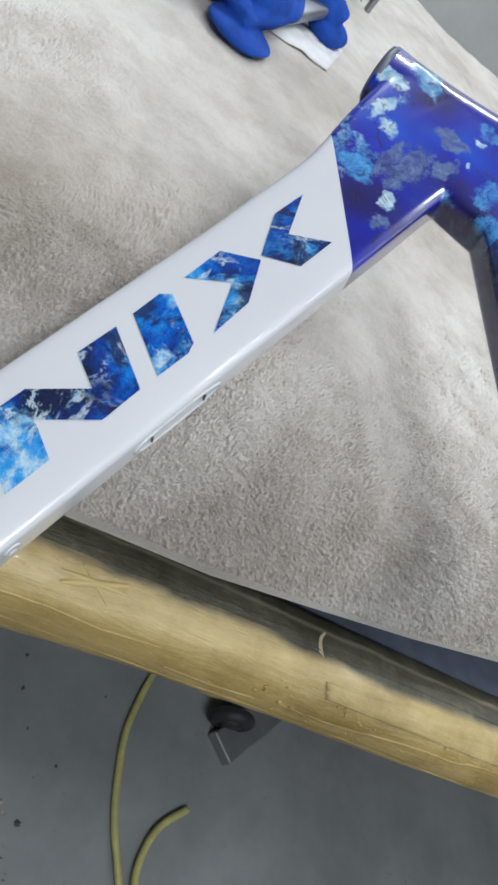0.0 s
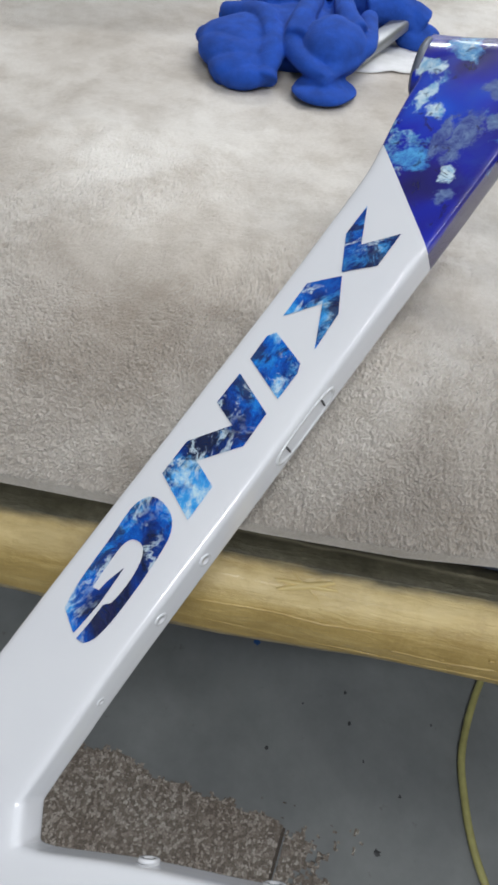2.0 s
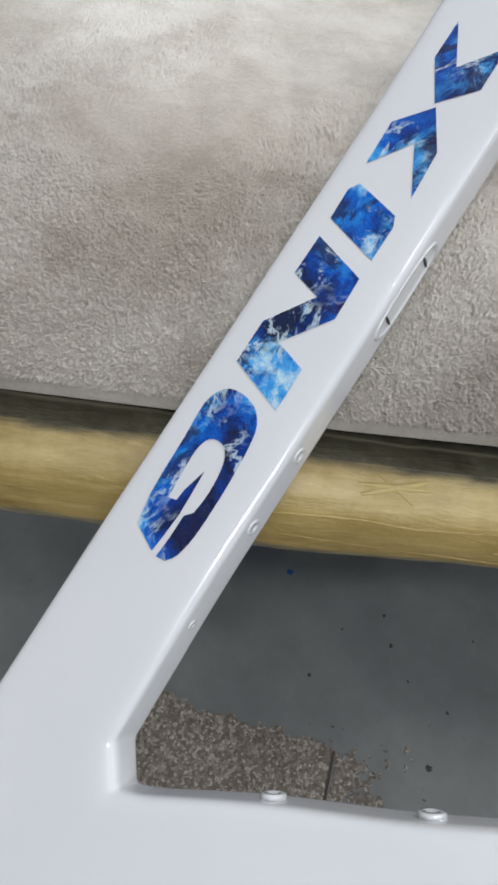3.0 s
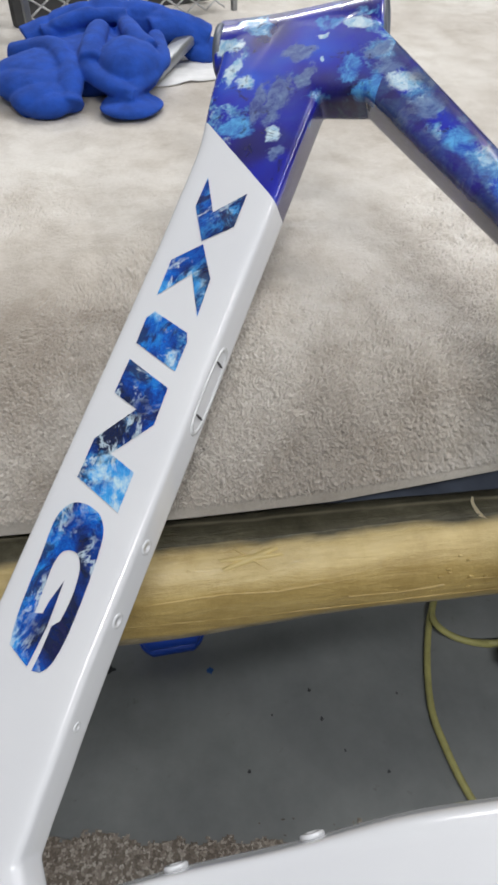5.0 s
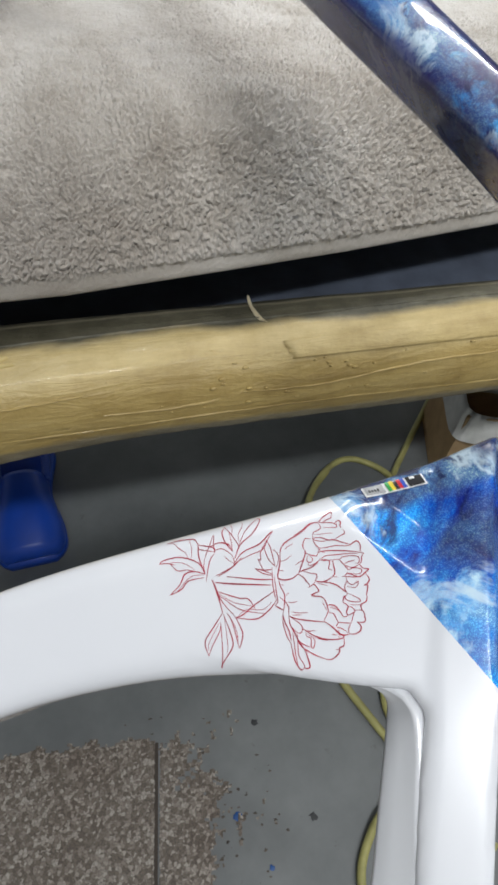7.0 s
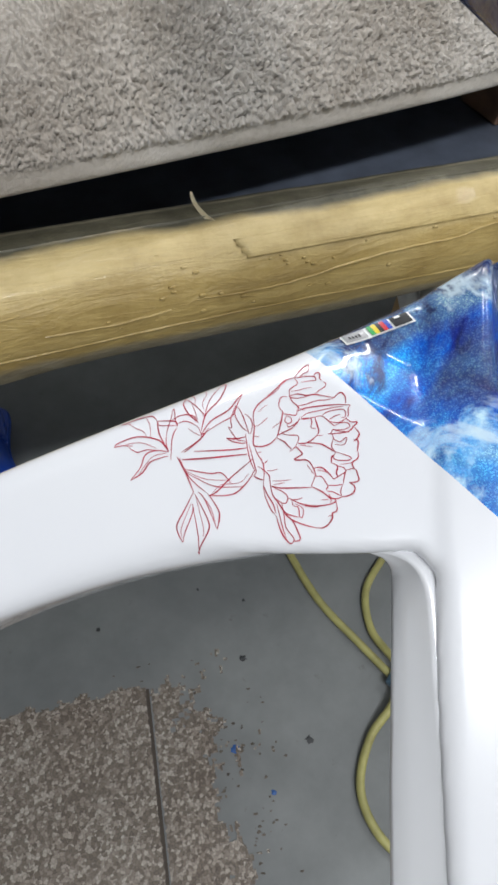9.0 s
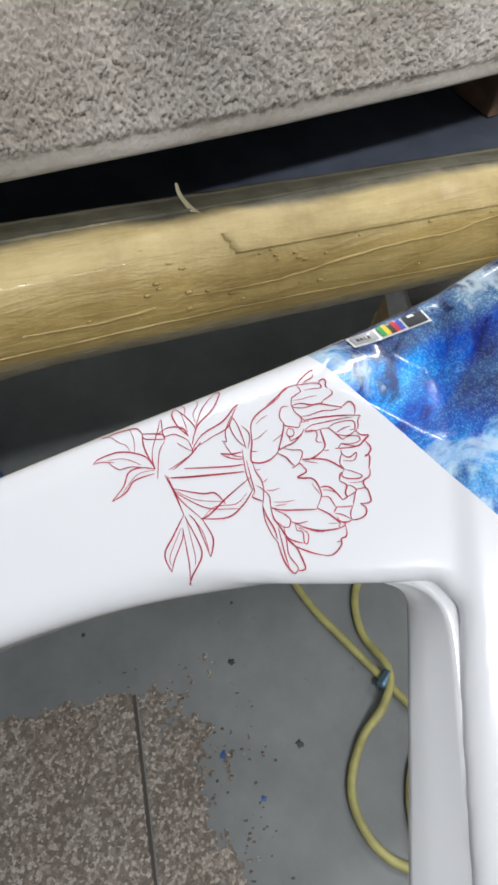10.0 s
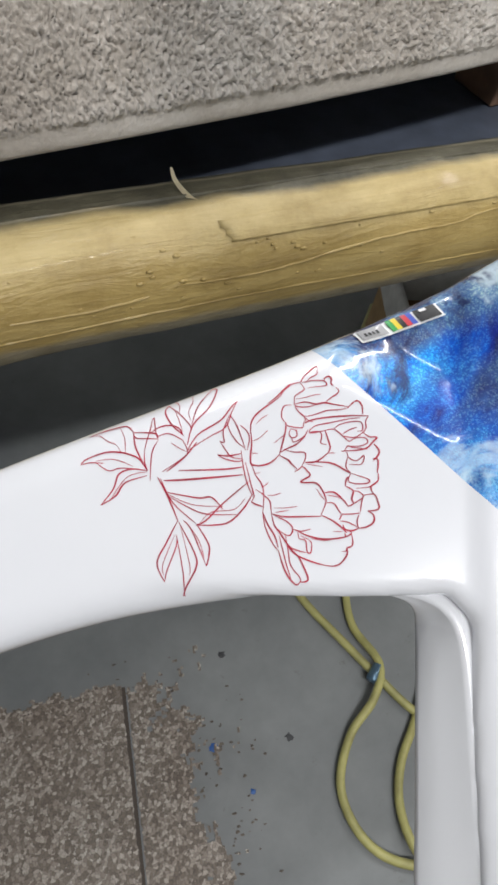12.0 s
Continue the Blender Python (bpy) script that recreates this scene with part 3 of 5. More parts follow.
def frame_skin():
    """All tubes melted into one smooth skin, as a moulded carbon frame is."""
    bm = bmesh.new()
    for _, stations in TUBES:
        oval_tube(bm, stations)
    oval_tube(bm, [(0.425, 0.03, 0.034, 0.0126, 10), (0.413, -0.03, 0.031, 0.0126, 10), (0.404, -0.058, 0.021, 0.0125, 8)])
    oval_tube(bm, [(-0.15, 0.045, 0.045, 0.0125, 6), (-0.15, 0.0, 0.045, 0.0125, 6), (-0.15, -0.04, 0.04, 0.0125, 6)])
    oval_tube(bm, [(-0.075, 0.018, 0.03, 0.0125, 6), (-0.093, 0.002, 0.03, 0.0125, 6), (-0.113, -0.016, 0.03, 0.0125, 6), (-0.13, -0.032, 0.03, 0.0125, 6)])
    oval_tube(bm, [(0.0125, -0.235, 0.0105, 0.0125, 14), (0.0165, -0.262, 0.011, 0.0125, 14), (0.0205, -0.288, 0.011, 0.0125, 14), (0.022, -0.3, 0.009, 0.0125, 14)])
    oval_tube(bm, [(0.032, -0.282, 0.0105, 0.0125, 10), (0.0195, -0.2945, 0.0078, 0.0125, 10), (0.006, -0.3085, 0.0068, 0.0125, 10)])
    oval_tube(bm, [(0.06, -0.295, 0.03, 0.0125, 10), (0.035, -0.3, 0.022, 0.0125, 10), (0.018, -0.307, 0.011, 0.0125, 10)])
    head_tube(bm)
    me = bpy.data.meshes.new("skin")
    bm.to_mesh(me)
    bm.free()
    ob = new("skin", me)
    rem = ob.modifiers.new("remesh", "REMESH")
    rem.mode, rem.voxel_size = "VOXEL", 0.0013
    smo = ob.modifiers.new("smooth", "SMOOTH")
    smo.factor, smo.iterations = 0.5, 2
    skin = bpy.data.meshes.new_from_object(ob.evaluated_get(bpy.context.evaluated_depsgraph_get()))
    bpy.data.objects.remove(ob)
    crease(skin)
    return skin


def crease(me):
    """A low step with a soft edge where the seat stay's face stands proud of the seat tube's."""
    p = np.empty(len(me.vertices) * 3)
    me.vertices.foreach_get("co", p)
    p = p.reshape(-1, 3)
    stay = -0.2957 + 0.155 * (p[:, 0] - 0.0264) - p[:, 1]
    step = np.clip((stay + 0.002) / 0.004, 0, 1)
    step = step * step * (3 - 2 * step) * np.clip((0.14 - p[:, 0]) / 0.05, 0, 1)
    top = np.clip((p[:, 2] + 0.014) / 0.006, 0, 1)
    p[:, 2] += 0.0008 * step * top
    # upper facet of the seat tube, falling away behind a ridge
    ridge = np.interp(-p[:, 1], (0.1, 0.1785, 0.1938, 0.2217, 0.267, 0.28, 0.2925), (-0.046, 0.0, 0.009, 0.0236, 0.0464, 0.0412, 0.036))
    past = np.clip((p[:, 0] - ridge) * 0.87, 0, 0.012)
    past = past * past / (past + 0.0015)
    here = np.clip((-p[:, 1] - 0.12) / 0.04, 0, 1) * np.clip((0.3 + p[:, 1]) / 0.012, 0, 1) * np.clip((0.09 - p[:, 0]) / 0.02, 0, 1)
    p[:, 2] -= 0.42 * past * here * top
    # the cluster's outer side drops behind its face
    rim = np.interp(p[:, 0], (0.0158, 0.032, 0.0595, 0.074), (0.311, 0.3077, 0.3022, 0.3005))
    drop = np.clip((-p[:, 1] - rim) / 0.006, 0, 1)
    drop = drop * drop * (3 - 2 * drop) * np.clip((p[:, 0] - 0.016) / 0.006, 0, 1) * np.clip((0.1 - p[:, 0]) / 0.02, 0, 1)
    p[:, 2] -= 0.011 * drop * top
    me.vertices.foreach_set("co", p.ravel())
    me.update()


def nearest_tube(centres):
    """For each point the index of the tube whose centre line runs nearest; the head tube is the last."""
    best, index = np.full(len(centres), 9.0), np.zeros(len(centres), int)
    lines = [([st[:2] for st in stations], np.mean([st[2] for st in stations])) for _, stations in TUBES] + [(HEAD, 0.024)]
    for k, (line, wide) in enumerate(lines):
        for p, q in zip(line, line[1:]):
            p, q = np.array(p), np.array(q)
            t = np.clip(((centres[:, :2] - p) @ (q - p)) / ((q - p) @ (q - p)), 0, 1)
            far = np.linalg.norm(centres[:, :2] - (p + t[:, None] * (q - p)), axis=1) / wide
            near = far < best
            best[near], index[near] = far[near], k
    return index


bicycle = tagged(new("bicycle_frame"), "bare bicycle frame in white lacquer and blue marbled paint", "bicycle frame")
bicycle.matrix_world = FRAME
skin = frame_skin()
n_v = len(skin.vertices)
co = np.empty(n_v * 3)
skin.vertices.foreach_get("co", co)
co = co.reshape(-1, 3)
no = np.empty(n_v * 3)
skin.vertices.foreach_get("normal", no)
no = no.reshape(-1, 3)
faces = [tuple(p.vertices) for p in skin.polygons]
middle = np.array([co[list(f)].mean(0) for f in faces])
from_tube = nearest_tube(middle)
SKIN = BVHTree.FromPolygons([Vector(c) for c in co], faces)
TUBE_OBJECTS = {}
for k, name in enumerate([name for name, _ in TUBES] + ["head_tube"]):
    own = [faces[i] for i in np.flatnonzero(from_tube == k)]
    used = sorted({v for f in own for v in f})
    new_index = {v: i for i, v in enumerate(used)}
    me = bpy.data.meshes.new(name)
    me.from_pydata([co[v] for v in used], [], [[new_index[v] for v in f] for f in own])
    me.polygons.foreach_set("use_smooth", [True] * len(me.polygons))
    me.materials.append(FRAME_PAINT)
    me.normals_split_custom_set_from_vertices([no[v] for v in used])
    TUBE_OBJECTS[name] = new(name, me)
    TUBE_OBJECTS[name].parent = bicycle
bpy.data.meshes.remove(skin)
for name, label in (("down_tube", "white lacquered aero down tube"), ("seat_tube", "white seat tube with a flower drawing"), ("top_tube", "blue marbled top tube"), ("head_tube", "blue marbled head tube")):
    TUBE_OBJECTS[name]["label"] = label


# slanting inner wall of the seat stay: its brow on the face and its foot on the open side
BROW = [(0.0094, -0.2828), (0.0095, -0.2855), (0.0094, -0.2881), (0.0088, -0.2906), (0.0079, -0.2924), (0.006, -0.2944), (0.0025, -0.296), (-0.0036, -0.2975), (-0.0133, -0.2993), (-0.0255, -0.3016), (-0.0388, -0.304), (-0.09, -0.3125), (-0.18, -0.327), (-0.3, -0.343)]
FOOT = [(0.009, -0.283), (0.0085, -0.2856), (0.0077, -0.287), (0.0068, -0.2877), (0.0058, -0.2882), (0.0037, -0.2886), (0.0, -0.2891), (-0.0063, -0.2898), (-0.0164, -0.2909), (-0.0296, -0.2924), (-0.044, -0.294), (-0.095, -0.301), (-0.185, -0.316), (-0.305, -0.333)]
bm = bmesh.new()
rings = []
brow = spline([(a, b, 0) for a, b in BROW], 4)
foot = spline([(a, b, 0) for a, b in FOOT], 4)
for i, (p, q) in enumerate(zip(brow, foot)):
    along = (brow[min(i + 1, len(brow) - 1)] - brow[max(i - 1, 0)]).normalized()
    inward = Vector((-along.y, along.x, 0))
    if inward.y > 0.2 or inward.x < -0.2:
        inward = -inward
    deep = min(1.0, (q - p).length / 0.006)

    def at(m, high):
        return (m.x, m.y, high - 0.0012 * (1 - deep))

    rings.append([at(p + inward * 0.008, -0.009), at(p + inward * 0.0022, -0.0066), at(p + inward * 0.0009, -0.006), at(p, -0.0057), at(p.lerp(q, 0.1), -0.0061 - 0.0004 * deep), at(p.lerp(q, 0.55), -0.006 - 0.0036 * deep), at(p.lerp(q, 0.93), -0.0062 - 0.0058 * deep), at(q, -0.0064 - 0.0068 * deep), at(q + inward * 0.004, -0.024), at(p + inward * 0.008, -0.026)])
loft(bm, rings)
bmesh.ops.recalc_face_normals(bm, faces=bm.faces[:])
part("stay_wall", bm, WHITE, TUBE_OBJECTS["seat_stay"], "slanting white inner wall of the seat stay")


def on_skin(a, b, lift=0.0004):
    """The place on the upper side of the frame at a, b, in metres."""
    hit, normal, _, _ = SKIN.ray_cast(Vector((a, b, 0.1)), Vector((0, 0, -1)))
    return (hit + normal * lift) if hit else Vector((a, b, CORE))


def patch(name, outline, material, parent, label="", lift=0.0004, step=0.004):
    """A thin painted patch laid on the frame; its outline in millimetres."""
    bm = bmesh.new()
    bm.faces.new([bm.verts.new((x / 1000, y / 1000, 0)) for x, y in outline])
    bmesh.ops.triangulate(bm, faces=bm.faces[:])
    for axis in (0, 1):
        lo, hi = min(p[axis] for p in outline) / 1000, max(p[axis] for p in outline) / 1000
        for k in range(1, int((hi - lo) / step) + 1):
            co_, no_ = [0, 0, 0], [0, 0, 0]
            co_[axis], no_[axis] = lo + k * step, 1
            bmesh.ops.bisect_plane(bm, geom=bm.verts[:] + bm.edges[:] + bm.faces[:], plane_co=co_, plane_no=no_)
    for v in bm.verts:
        v.co = on_skin(v.co.x, v.co.y, lift)
    bmesh.ops.recalc_face_normals(bm, faces=bm.faces[:])
    return part(name, bm, material, parent, label)


down = TUBE_OBJECTS["down_tube"]
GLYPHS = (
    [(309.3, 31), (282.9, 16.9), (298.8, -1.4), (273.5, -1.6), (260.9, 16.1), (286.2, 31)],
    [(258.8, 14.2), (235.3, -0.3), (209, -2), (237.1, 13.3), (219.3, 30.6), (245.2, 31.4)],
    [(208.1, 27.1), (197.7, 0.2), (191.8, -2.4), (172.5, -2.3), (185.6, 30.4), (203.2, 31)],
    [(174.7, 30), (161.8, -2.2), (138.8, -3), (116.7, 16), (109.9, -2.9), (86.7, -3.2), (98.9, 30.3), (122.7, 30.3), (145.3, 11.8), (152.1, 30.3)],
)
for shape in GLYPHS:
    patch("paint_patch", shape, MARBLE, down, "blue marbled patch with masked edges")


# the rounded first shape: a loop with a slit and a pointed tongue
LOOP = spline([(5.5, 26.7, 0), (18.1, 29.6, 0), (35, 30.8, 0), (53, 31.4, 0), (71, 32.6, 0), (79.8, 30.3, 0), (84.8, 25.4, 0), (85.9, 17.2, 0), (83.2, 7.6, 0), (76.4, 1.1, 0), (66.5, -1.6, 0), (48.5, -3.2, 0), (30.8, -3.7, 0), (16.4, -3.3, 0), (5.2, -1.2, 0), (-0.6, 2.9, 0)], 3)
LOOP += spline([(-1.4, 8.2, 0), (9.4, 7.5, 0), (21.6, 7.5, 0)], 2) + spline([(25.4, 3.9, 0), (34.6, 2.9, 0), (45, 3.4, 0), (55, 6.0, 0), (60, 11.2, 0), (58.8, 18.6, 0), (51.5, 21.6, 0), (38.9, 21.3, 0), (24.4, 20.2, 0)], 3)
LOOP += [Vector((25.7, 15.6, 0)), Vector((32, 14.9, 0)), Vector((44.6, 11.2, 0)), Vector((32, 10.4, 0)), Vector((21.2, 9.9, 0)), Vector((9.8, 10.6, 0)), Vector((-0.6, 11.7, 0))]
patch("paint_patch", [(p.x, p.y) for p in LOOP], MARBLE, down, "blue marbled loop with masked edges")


def art(u, v):
    """From the flower drawing's own grid, in tenths of a millimetre, to the frame."""
    return 0.03302 + (0.0155 * u - 0.1046 * v) / 1000, -0.25278 - (0.106 * u + 0.0169 * v) / 1000


INK = plain("dark_red_ink", (0.33, 0.01, 0.034), 0.5, scale=200, vary=0.3, bump=0)


def stroke(bm, points, width=2.6, taper=True):
    """One inked line on the frame, thin at its ends."""
    fine = spline([(x, y, 0) for x, y in points], 5)
    left, right = [], []
    for i, p in enumerate(fine):
        d = (fine[min(i + 1, len(fine) - 1)] - fine[max(i - 1, 0)])
        d = Vector((d.x, d.y, 0)).normalized()
        t = i / (len(fine) - 1)
        w = width * (0.3 + 0.7 * math.sin(math.pi * min(max(t, 0.04), 0.96)) ** 0.6 if taper else 1) / 2
        for side, row in ((1, left), (-1, right)):
            row.append(bm.verts.new(on_skin(*art(p.x - side * d.y * w, p.y + side * d.x * w), 0.00012)))
    for i in range(len(fine) - 1):
        f = bm.faces.new((left[i], left[i + 1], right[i + 1], right[i]))
        if f.normal.z < 0:
            f.normal_flip()


bold, fine, hair = 3.0, 2.2, 1.5
bm = bmesh.new()
# folded leaf at the stem's end
stroke(bm, [(-303, -16), (-276, -26), (-241, -34), (-224, -33), (-210, -20)], bold)
stroke(bm, [(-303, -16), (-281, -17), (-259, -4), (-241, 3), (-229, 18)], hair)
stroke(bm, [(-241, -32), (-226, -9), (-220, 19)], hair)
# tendrils over it
stroke(bm, [(-210, -20), (-186, -19), (-166, -16), (-160, -8)], bold)
stroke(bm, [(-210, -20), (-203, -9), (-179, -7), (-161, -6)], fine)
stroke(bm, [(-179, -16), (-161, -29), (-141, -32), (-123, -26), (-114, -12)], bold)
stroke(bm, [(-161, -11), (-141, -16), (-115, -4)], fine)
stroke(bm, [(-178, -44), (-175, -49), (-166, -19), (-160, -4)], fine)
stroke(bm, [(-178, -44), (-178, -24), (-185, 16)], fine)
# node
stroke(bm, [(-210, -20), (-201, 11), (-179, 52)], bold)
stroke(bm, [(-185, 16), (-184, 36), (-178, 52)], fine)
stroke(bm, [(-161, -2), (-171, 21), (-173, 71)], fine)
# pointed leaf
stroke(bm, [(-304, 41), (-294, 30), (-251, 17), (-201, 26), (-179, 51)], bold)
stroke(bm, [(-304, 41), (-286, 37), (-261, 38)], fine)
stroke(bm, [(-276, 36), (-251, 52), (-226, 47), (-179, 52)], fine)
stroke(bm, [(-276, 34), (-241, 31), (-206, 44)], hair)
# drooping leaf
stroke(bm, [(-179, 52), (-206, 49), (-231, 58), (-241, 86), (-263, 115)], bold)
stroke(bm, [(-263, 115), (-236, 98), (-219, 74), (-179, 61)], bold)
stroke(bm, [(-179, 54), (-216, 64), (-246, 106)], hair)
# two upper leaves
stroke(bm, [(-153, -76), (-154, -59), (-136, -32), (-113, -12)], bold)
stroke(bm, [(-153, -76), (-126, -56), (-103, -32), (-99, -19)], fine)
stroke(bm, [(-141, -84), (-129, -74), (-126, -56)], hair)
stroke(bm, [(-136, -64), (-123, -39), (-115, -19)], hair)
stroke(bm, [(-69, -108), (-59, -102), (-69, -66), (-96, -32), (-106, 6)], bold)
stroke(bm, [(-69, -108), (-91, -69), (-99, -29)], fine)
stroke(bm, [(-108, -94), (-103, -79), (-108, -59), (-101, -39)], hair)
# upper stem
stroke(bm, [(-106, 16), (-86, -14), (-46, -39), (-26, -66), (-17, -76)], bold)
stroke(bm, [(-17, -76), (-26, -54), (-37, -26), (-66, -9), (-106, 16)], fine)
stroke(bm, [(-143, 54), (-111, 28), (-89, 1)], bold)
stroke(bm, [(-151, 54), (-116, 31), (-105, 18), (-115, -4)], fine)
stroke(bm, [(-136, 1), (-121, 11), (-106, 18)], hair)
# main stem
stroke(bm, [(-121, 52), (-41, 50), (-6, 46)], bold)
stroke(bm, [(-148, 70), (-101, 68), (-6, 60)], bold + 0.8)
stroke(bm, [(-159, 64), (-141, 96), (-121, 141)], bold)
stroke(bm, [(-154, 66), (-131, 109), (-89, 146)], fine)
# crossed leaves
stroke(bm, [(-143, 91), (-86, 101), (-61, 100), (-41, 121)], bold)
stroke(bm, [(-143, 96), (-96, 121), (-66, 130), (-16, 130)], fine)
stroke(bm, [(-141, 94), (-96, 113), (-41, 116)], hair)
stroke(bm, [(-89, 149), (-71, 141), (-41, 111), (6, 71)], bold)
stroke(bm, [(-89, 149), (-36, 146), (-6, 121), (11, 94)], bold)
stroke(bm, [(-81, 144), (-61, 126), (-21, 121), (-1, 101)], hair)
# three hanging leaves
stroke(bm, [(-121, 141), (-141, 181), (-157, 216), (-143, 248)], bold)
stroke(bm, [(-143, 248), (-138, 226), (-123, 186), (-123, 166)], fine)
stroke(bm, [(-126, 166), (-146, 216), (-145, 236)], hair)
stroke(bm, [(-119, 144), (-91, 196), (-87, 221), (-105, 256), (-112, 272)], bold)
stroke(bm, [(-123, 166), (-113, 216), (-109, 241), (-109, 272)], fine)
stroke(bm, [(-116, 151), (-99, 216), (-99, 236)], hair)
stroke(bm, [(-86, 149), (-66, 181), (-65, 201), (-69, 220)], bold)
stroke(bm, [(-111, 141), (-96, 158), (-69, 220)], fine)
stroke(bm, [(-96, 156), (-83, 176), (-73, 206)], hair)
# small leaf on top
stroke(bm, [(97, -108), (104, -120), (115, -132), (126, -139), (127, -132)], bold)
stroke(bm, [(127, -132), (126, -122), (115, -116), (108, -108)], fine)
stroke(bm, [(97, -108), (108, -108), (121, -110), (139, -108), (143, -100), (129, -98), (111, -96)], fine)
# large upper petal
stroke(bm, [(8, -14), (9, -32), (16, -46), (29, -58), (49, -72), (62, -82)], bold)
stroke(bm, [(38, -68), (54, -80), (70, -97), (79, -104), (97, -108)], bold)
stroke(bm, [(9, -16), (10, 6), (8, 26), (9, 41), (17, 44)], bold)
stroke(bm, [(9, 41), (24, 44), (44, 38), (59, 24)], bold)
stroke(bm, [(59, 24), (64, 6), (70, -19), (71, -34)], bold)
stroke(bm, [(71, -32), (64, -42), (64, -54), (69, -64), (81, -65)], fine)
stroke(bm, [(11, 0), (24, -6), (39, -20)], hair)
stroke(bm, [(49, 4), (59, -4), (69, -12)], hair)
stroke(bm, [(9, 21), (21, 22)], hair)
stroke(bm, [(19, -32), (29, -42), (39, -48)], hair)
stroke(bm, [(62, -82), (67, -92), (79, -102)], fine)
# upper frills
stroke(bm, [(97, -106), (104, -94), (94, -86), (87, -80), (86, -66)], fine)
stroke(bm, [(139, -109), (141, -114), (147, -117), (152, -112), (151, -104), (155, -98)], bold)
stroke(bm, [(159, -96), (164, -90), (161, -84), (149, -76), (139, -67)], fine)
stroke(bm, [(89, -76), (104, -78), (119, -82), (134, -84)], hair)
stroke(bm, [(86, -66), (104, -70), (124, -66), (139, -68), (159, -64), (181, -60)], bold)
stroke(bm, [(86, -66), (91, -62), (109, -61), (125, -65)], fine)
stroke(bm, [(87, -62), (94, -52), (104, -42), (104, -32)], fine)
stroke(bm, [(104, -44), (119, -46), (144, -54), (164, -55), (179, -58)], fine)
stroke(bm, [(179, -58), (189, -68), (197, -70), (204, -60), (204, -46)], bold)
stroke(bm, [(104, -32), (119, -38), (149, -42), (184, -44), (214, -43)], bold)
stroke(bm, [(214, -43), (209, -34), (209, -22), (204, -14)], fine)
stroke(bm, [(112, -19), (124, -27), (149, -32), (179, -38), (199, -40)], fine)
stroke(bm, [(112, -19), (113, -14), (129, -16), (139, -18)], fine)
# ruffles beside the large petal
stroke(bm, [(69, -32), (75, -27), (89, -24), (100, -24), (102, -34)], fine)
stroke(bm, [(79, -22), (76, -12), (81, -6), (89, -8), (89, -18), (79, -22)], fine)
stroke(bm, [(81, -6), (83, 2), (94, -2), (104, -10), (109, -20)], fine)
stroke(bm, [(59, 21), (74, 13), (89, 6), (104, -8)], bold)
stroke(bm, [(69, 16), (84, 20), (102, 21), (104, 31), (97, 46)], fine)
stroke(bm, [(59, 26), (74, 34), (79, 40), (89, 50)], bold)
stroke(bm, [(105, -42), (111, -36), (119, -34)], hair)
# inner petals
stroke(bm, [(114, -16), (129, -16), (133, -8), (131, 4), (141, 7)], fine)
stroke(bm, [(139, -18), (143, -4), (147, 12), (143, 22)], bold)
stroke(bm, [(143, 22), (131, 32), (119, 38), (104, 39)], bold)
stroke(bm, [(143, 22), (155, 22)], hair)
stroke(bm, [(139, -18), (154, -20), (169, -8), (177, 0), (181, 2)], fine)
stroke(bm, [(154, -20), (164, -28), (184, -33), (201, -32), (203, -18), (194, -16)], fine)
stroke(bm, [(169, -11), (179, -18), (193, -23)], fine)
stroke(bm, [(169, -8), (189, -5), (204, -14)], fine)
stroke(bm, [(181, 2), (191, -4), (207, -4), (211, 4), (199, 10), (177, 10)], fine)
stroke(bm, [(171, 19), (177, 10), (184, 12), (209, 16)], fine)
stroke(bm, [(166, 19), (189, 18), (209, 14), (219, 4), (227, -5), (214, -6), (204, -14)], bold)
stroke(bm, [(221, 6), (230, 18), (227, 28), (219, 36)], bold)
stroke(bm, [(175, 20), (179, 31), (191, 36), (204, 27), (199, 42), (179, 42)], fine)
stroke(bm, [(177, 28), (173, 46), (181, 58)], fine)
stroke(bm, [(219, 32), (227, 34), (227, 46), (225, 58)], bold)
stroke(bm, [(104, 38), (134, 38), (154, 42), (174, 54), (181, 58)], bold)
stroke(bm, [(107, 42), (121, 44), (133, 46)], hair)
stroke(bm, [(85, 55), (93, 50), (99, 46), (107, 54), (111, 62), (95, 72), (104, 74), (119, 74), (129, 82), (137, 100), (137, 110), (129, 130)], bold)
stroke(bm, [(121, 84), (129, 96), (135, 104)], hair)
# frills on the outer side
stroke(bm, [(181, 58), (177, 66), (177, 72), (189, 76), (209, 75), (211, 69), (194, 62), (181, 58)], fine)
stroke(bm, [(171, 80), (173, 68), (177, 64)], bold)
stroke(bm, [(171, 80), (184, 88), (181, 102), (184, 110), (175, 115)], bold)
stroke(bm, [(184, 88), (194, 90), (201, 98), (191, 106), (184, 110)], fine)
stroke(bm, [(175, 115), (167, 104), (154, 92), (144, 90), (136, 92)], bold)
stroke(bm, [(141, 96), (154, 98), (165, 102)], hair)
stroke(bm, [(227, 58), (226, 71), (215, 80), (215, 88), (219, 94)], bold)
stroke(bm, [(189, 84), (209, 82), (217, 78)], hair)
stroke(bm, [(201, 96), (219, 94), (225, 108), (226, 118), (217, 122), (207, 122)], bold)
stroke(bm, [(201, 96), (197, 111), (195, 124)], fine)
stroke(bm, [(207, 122), (217, 130), (216, 142), (204, 150), (191, 152)], bold)
stroke(bm, [(139, 109), (151, 110), (159, 122), (163, 128)], fine)
stroke(bm, [(163, 128), (179, 128), (195, 126)], fine)
stroke(bm, [(159, 138), (165, 128)], fine)
stroke(bm, [(129, 130), (149, 140), (164, 152), (171, 160)], bold)
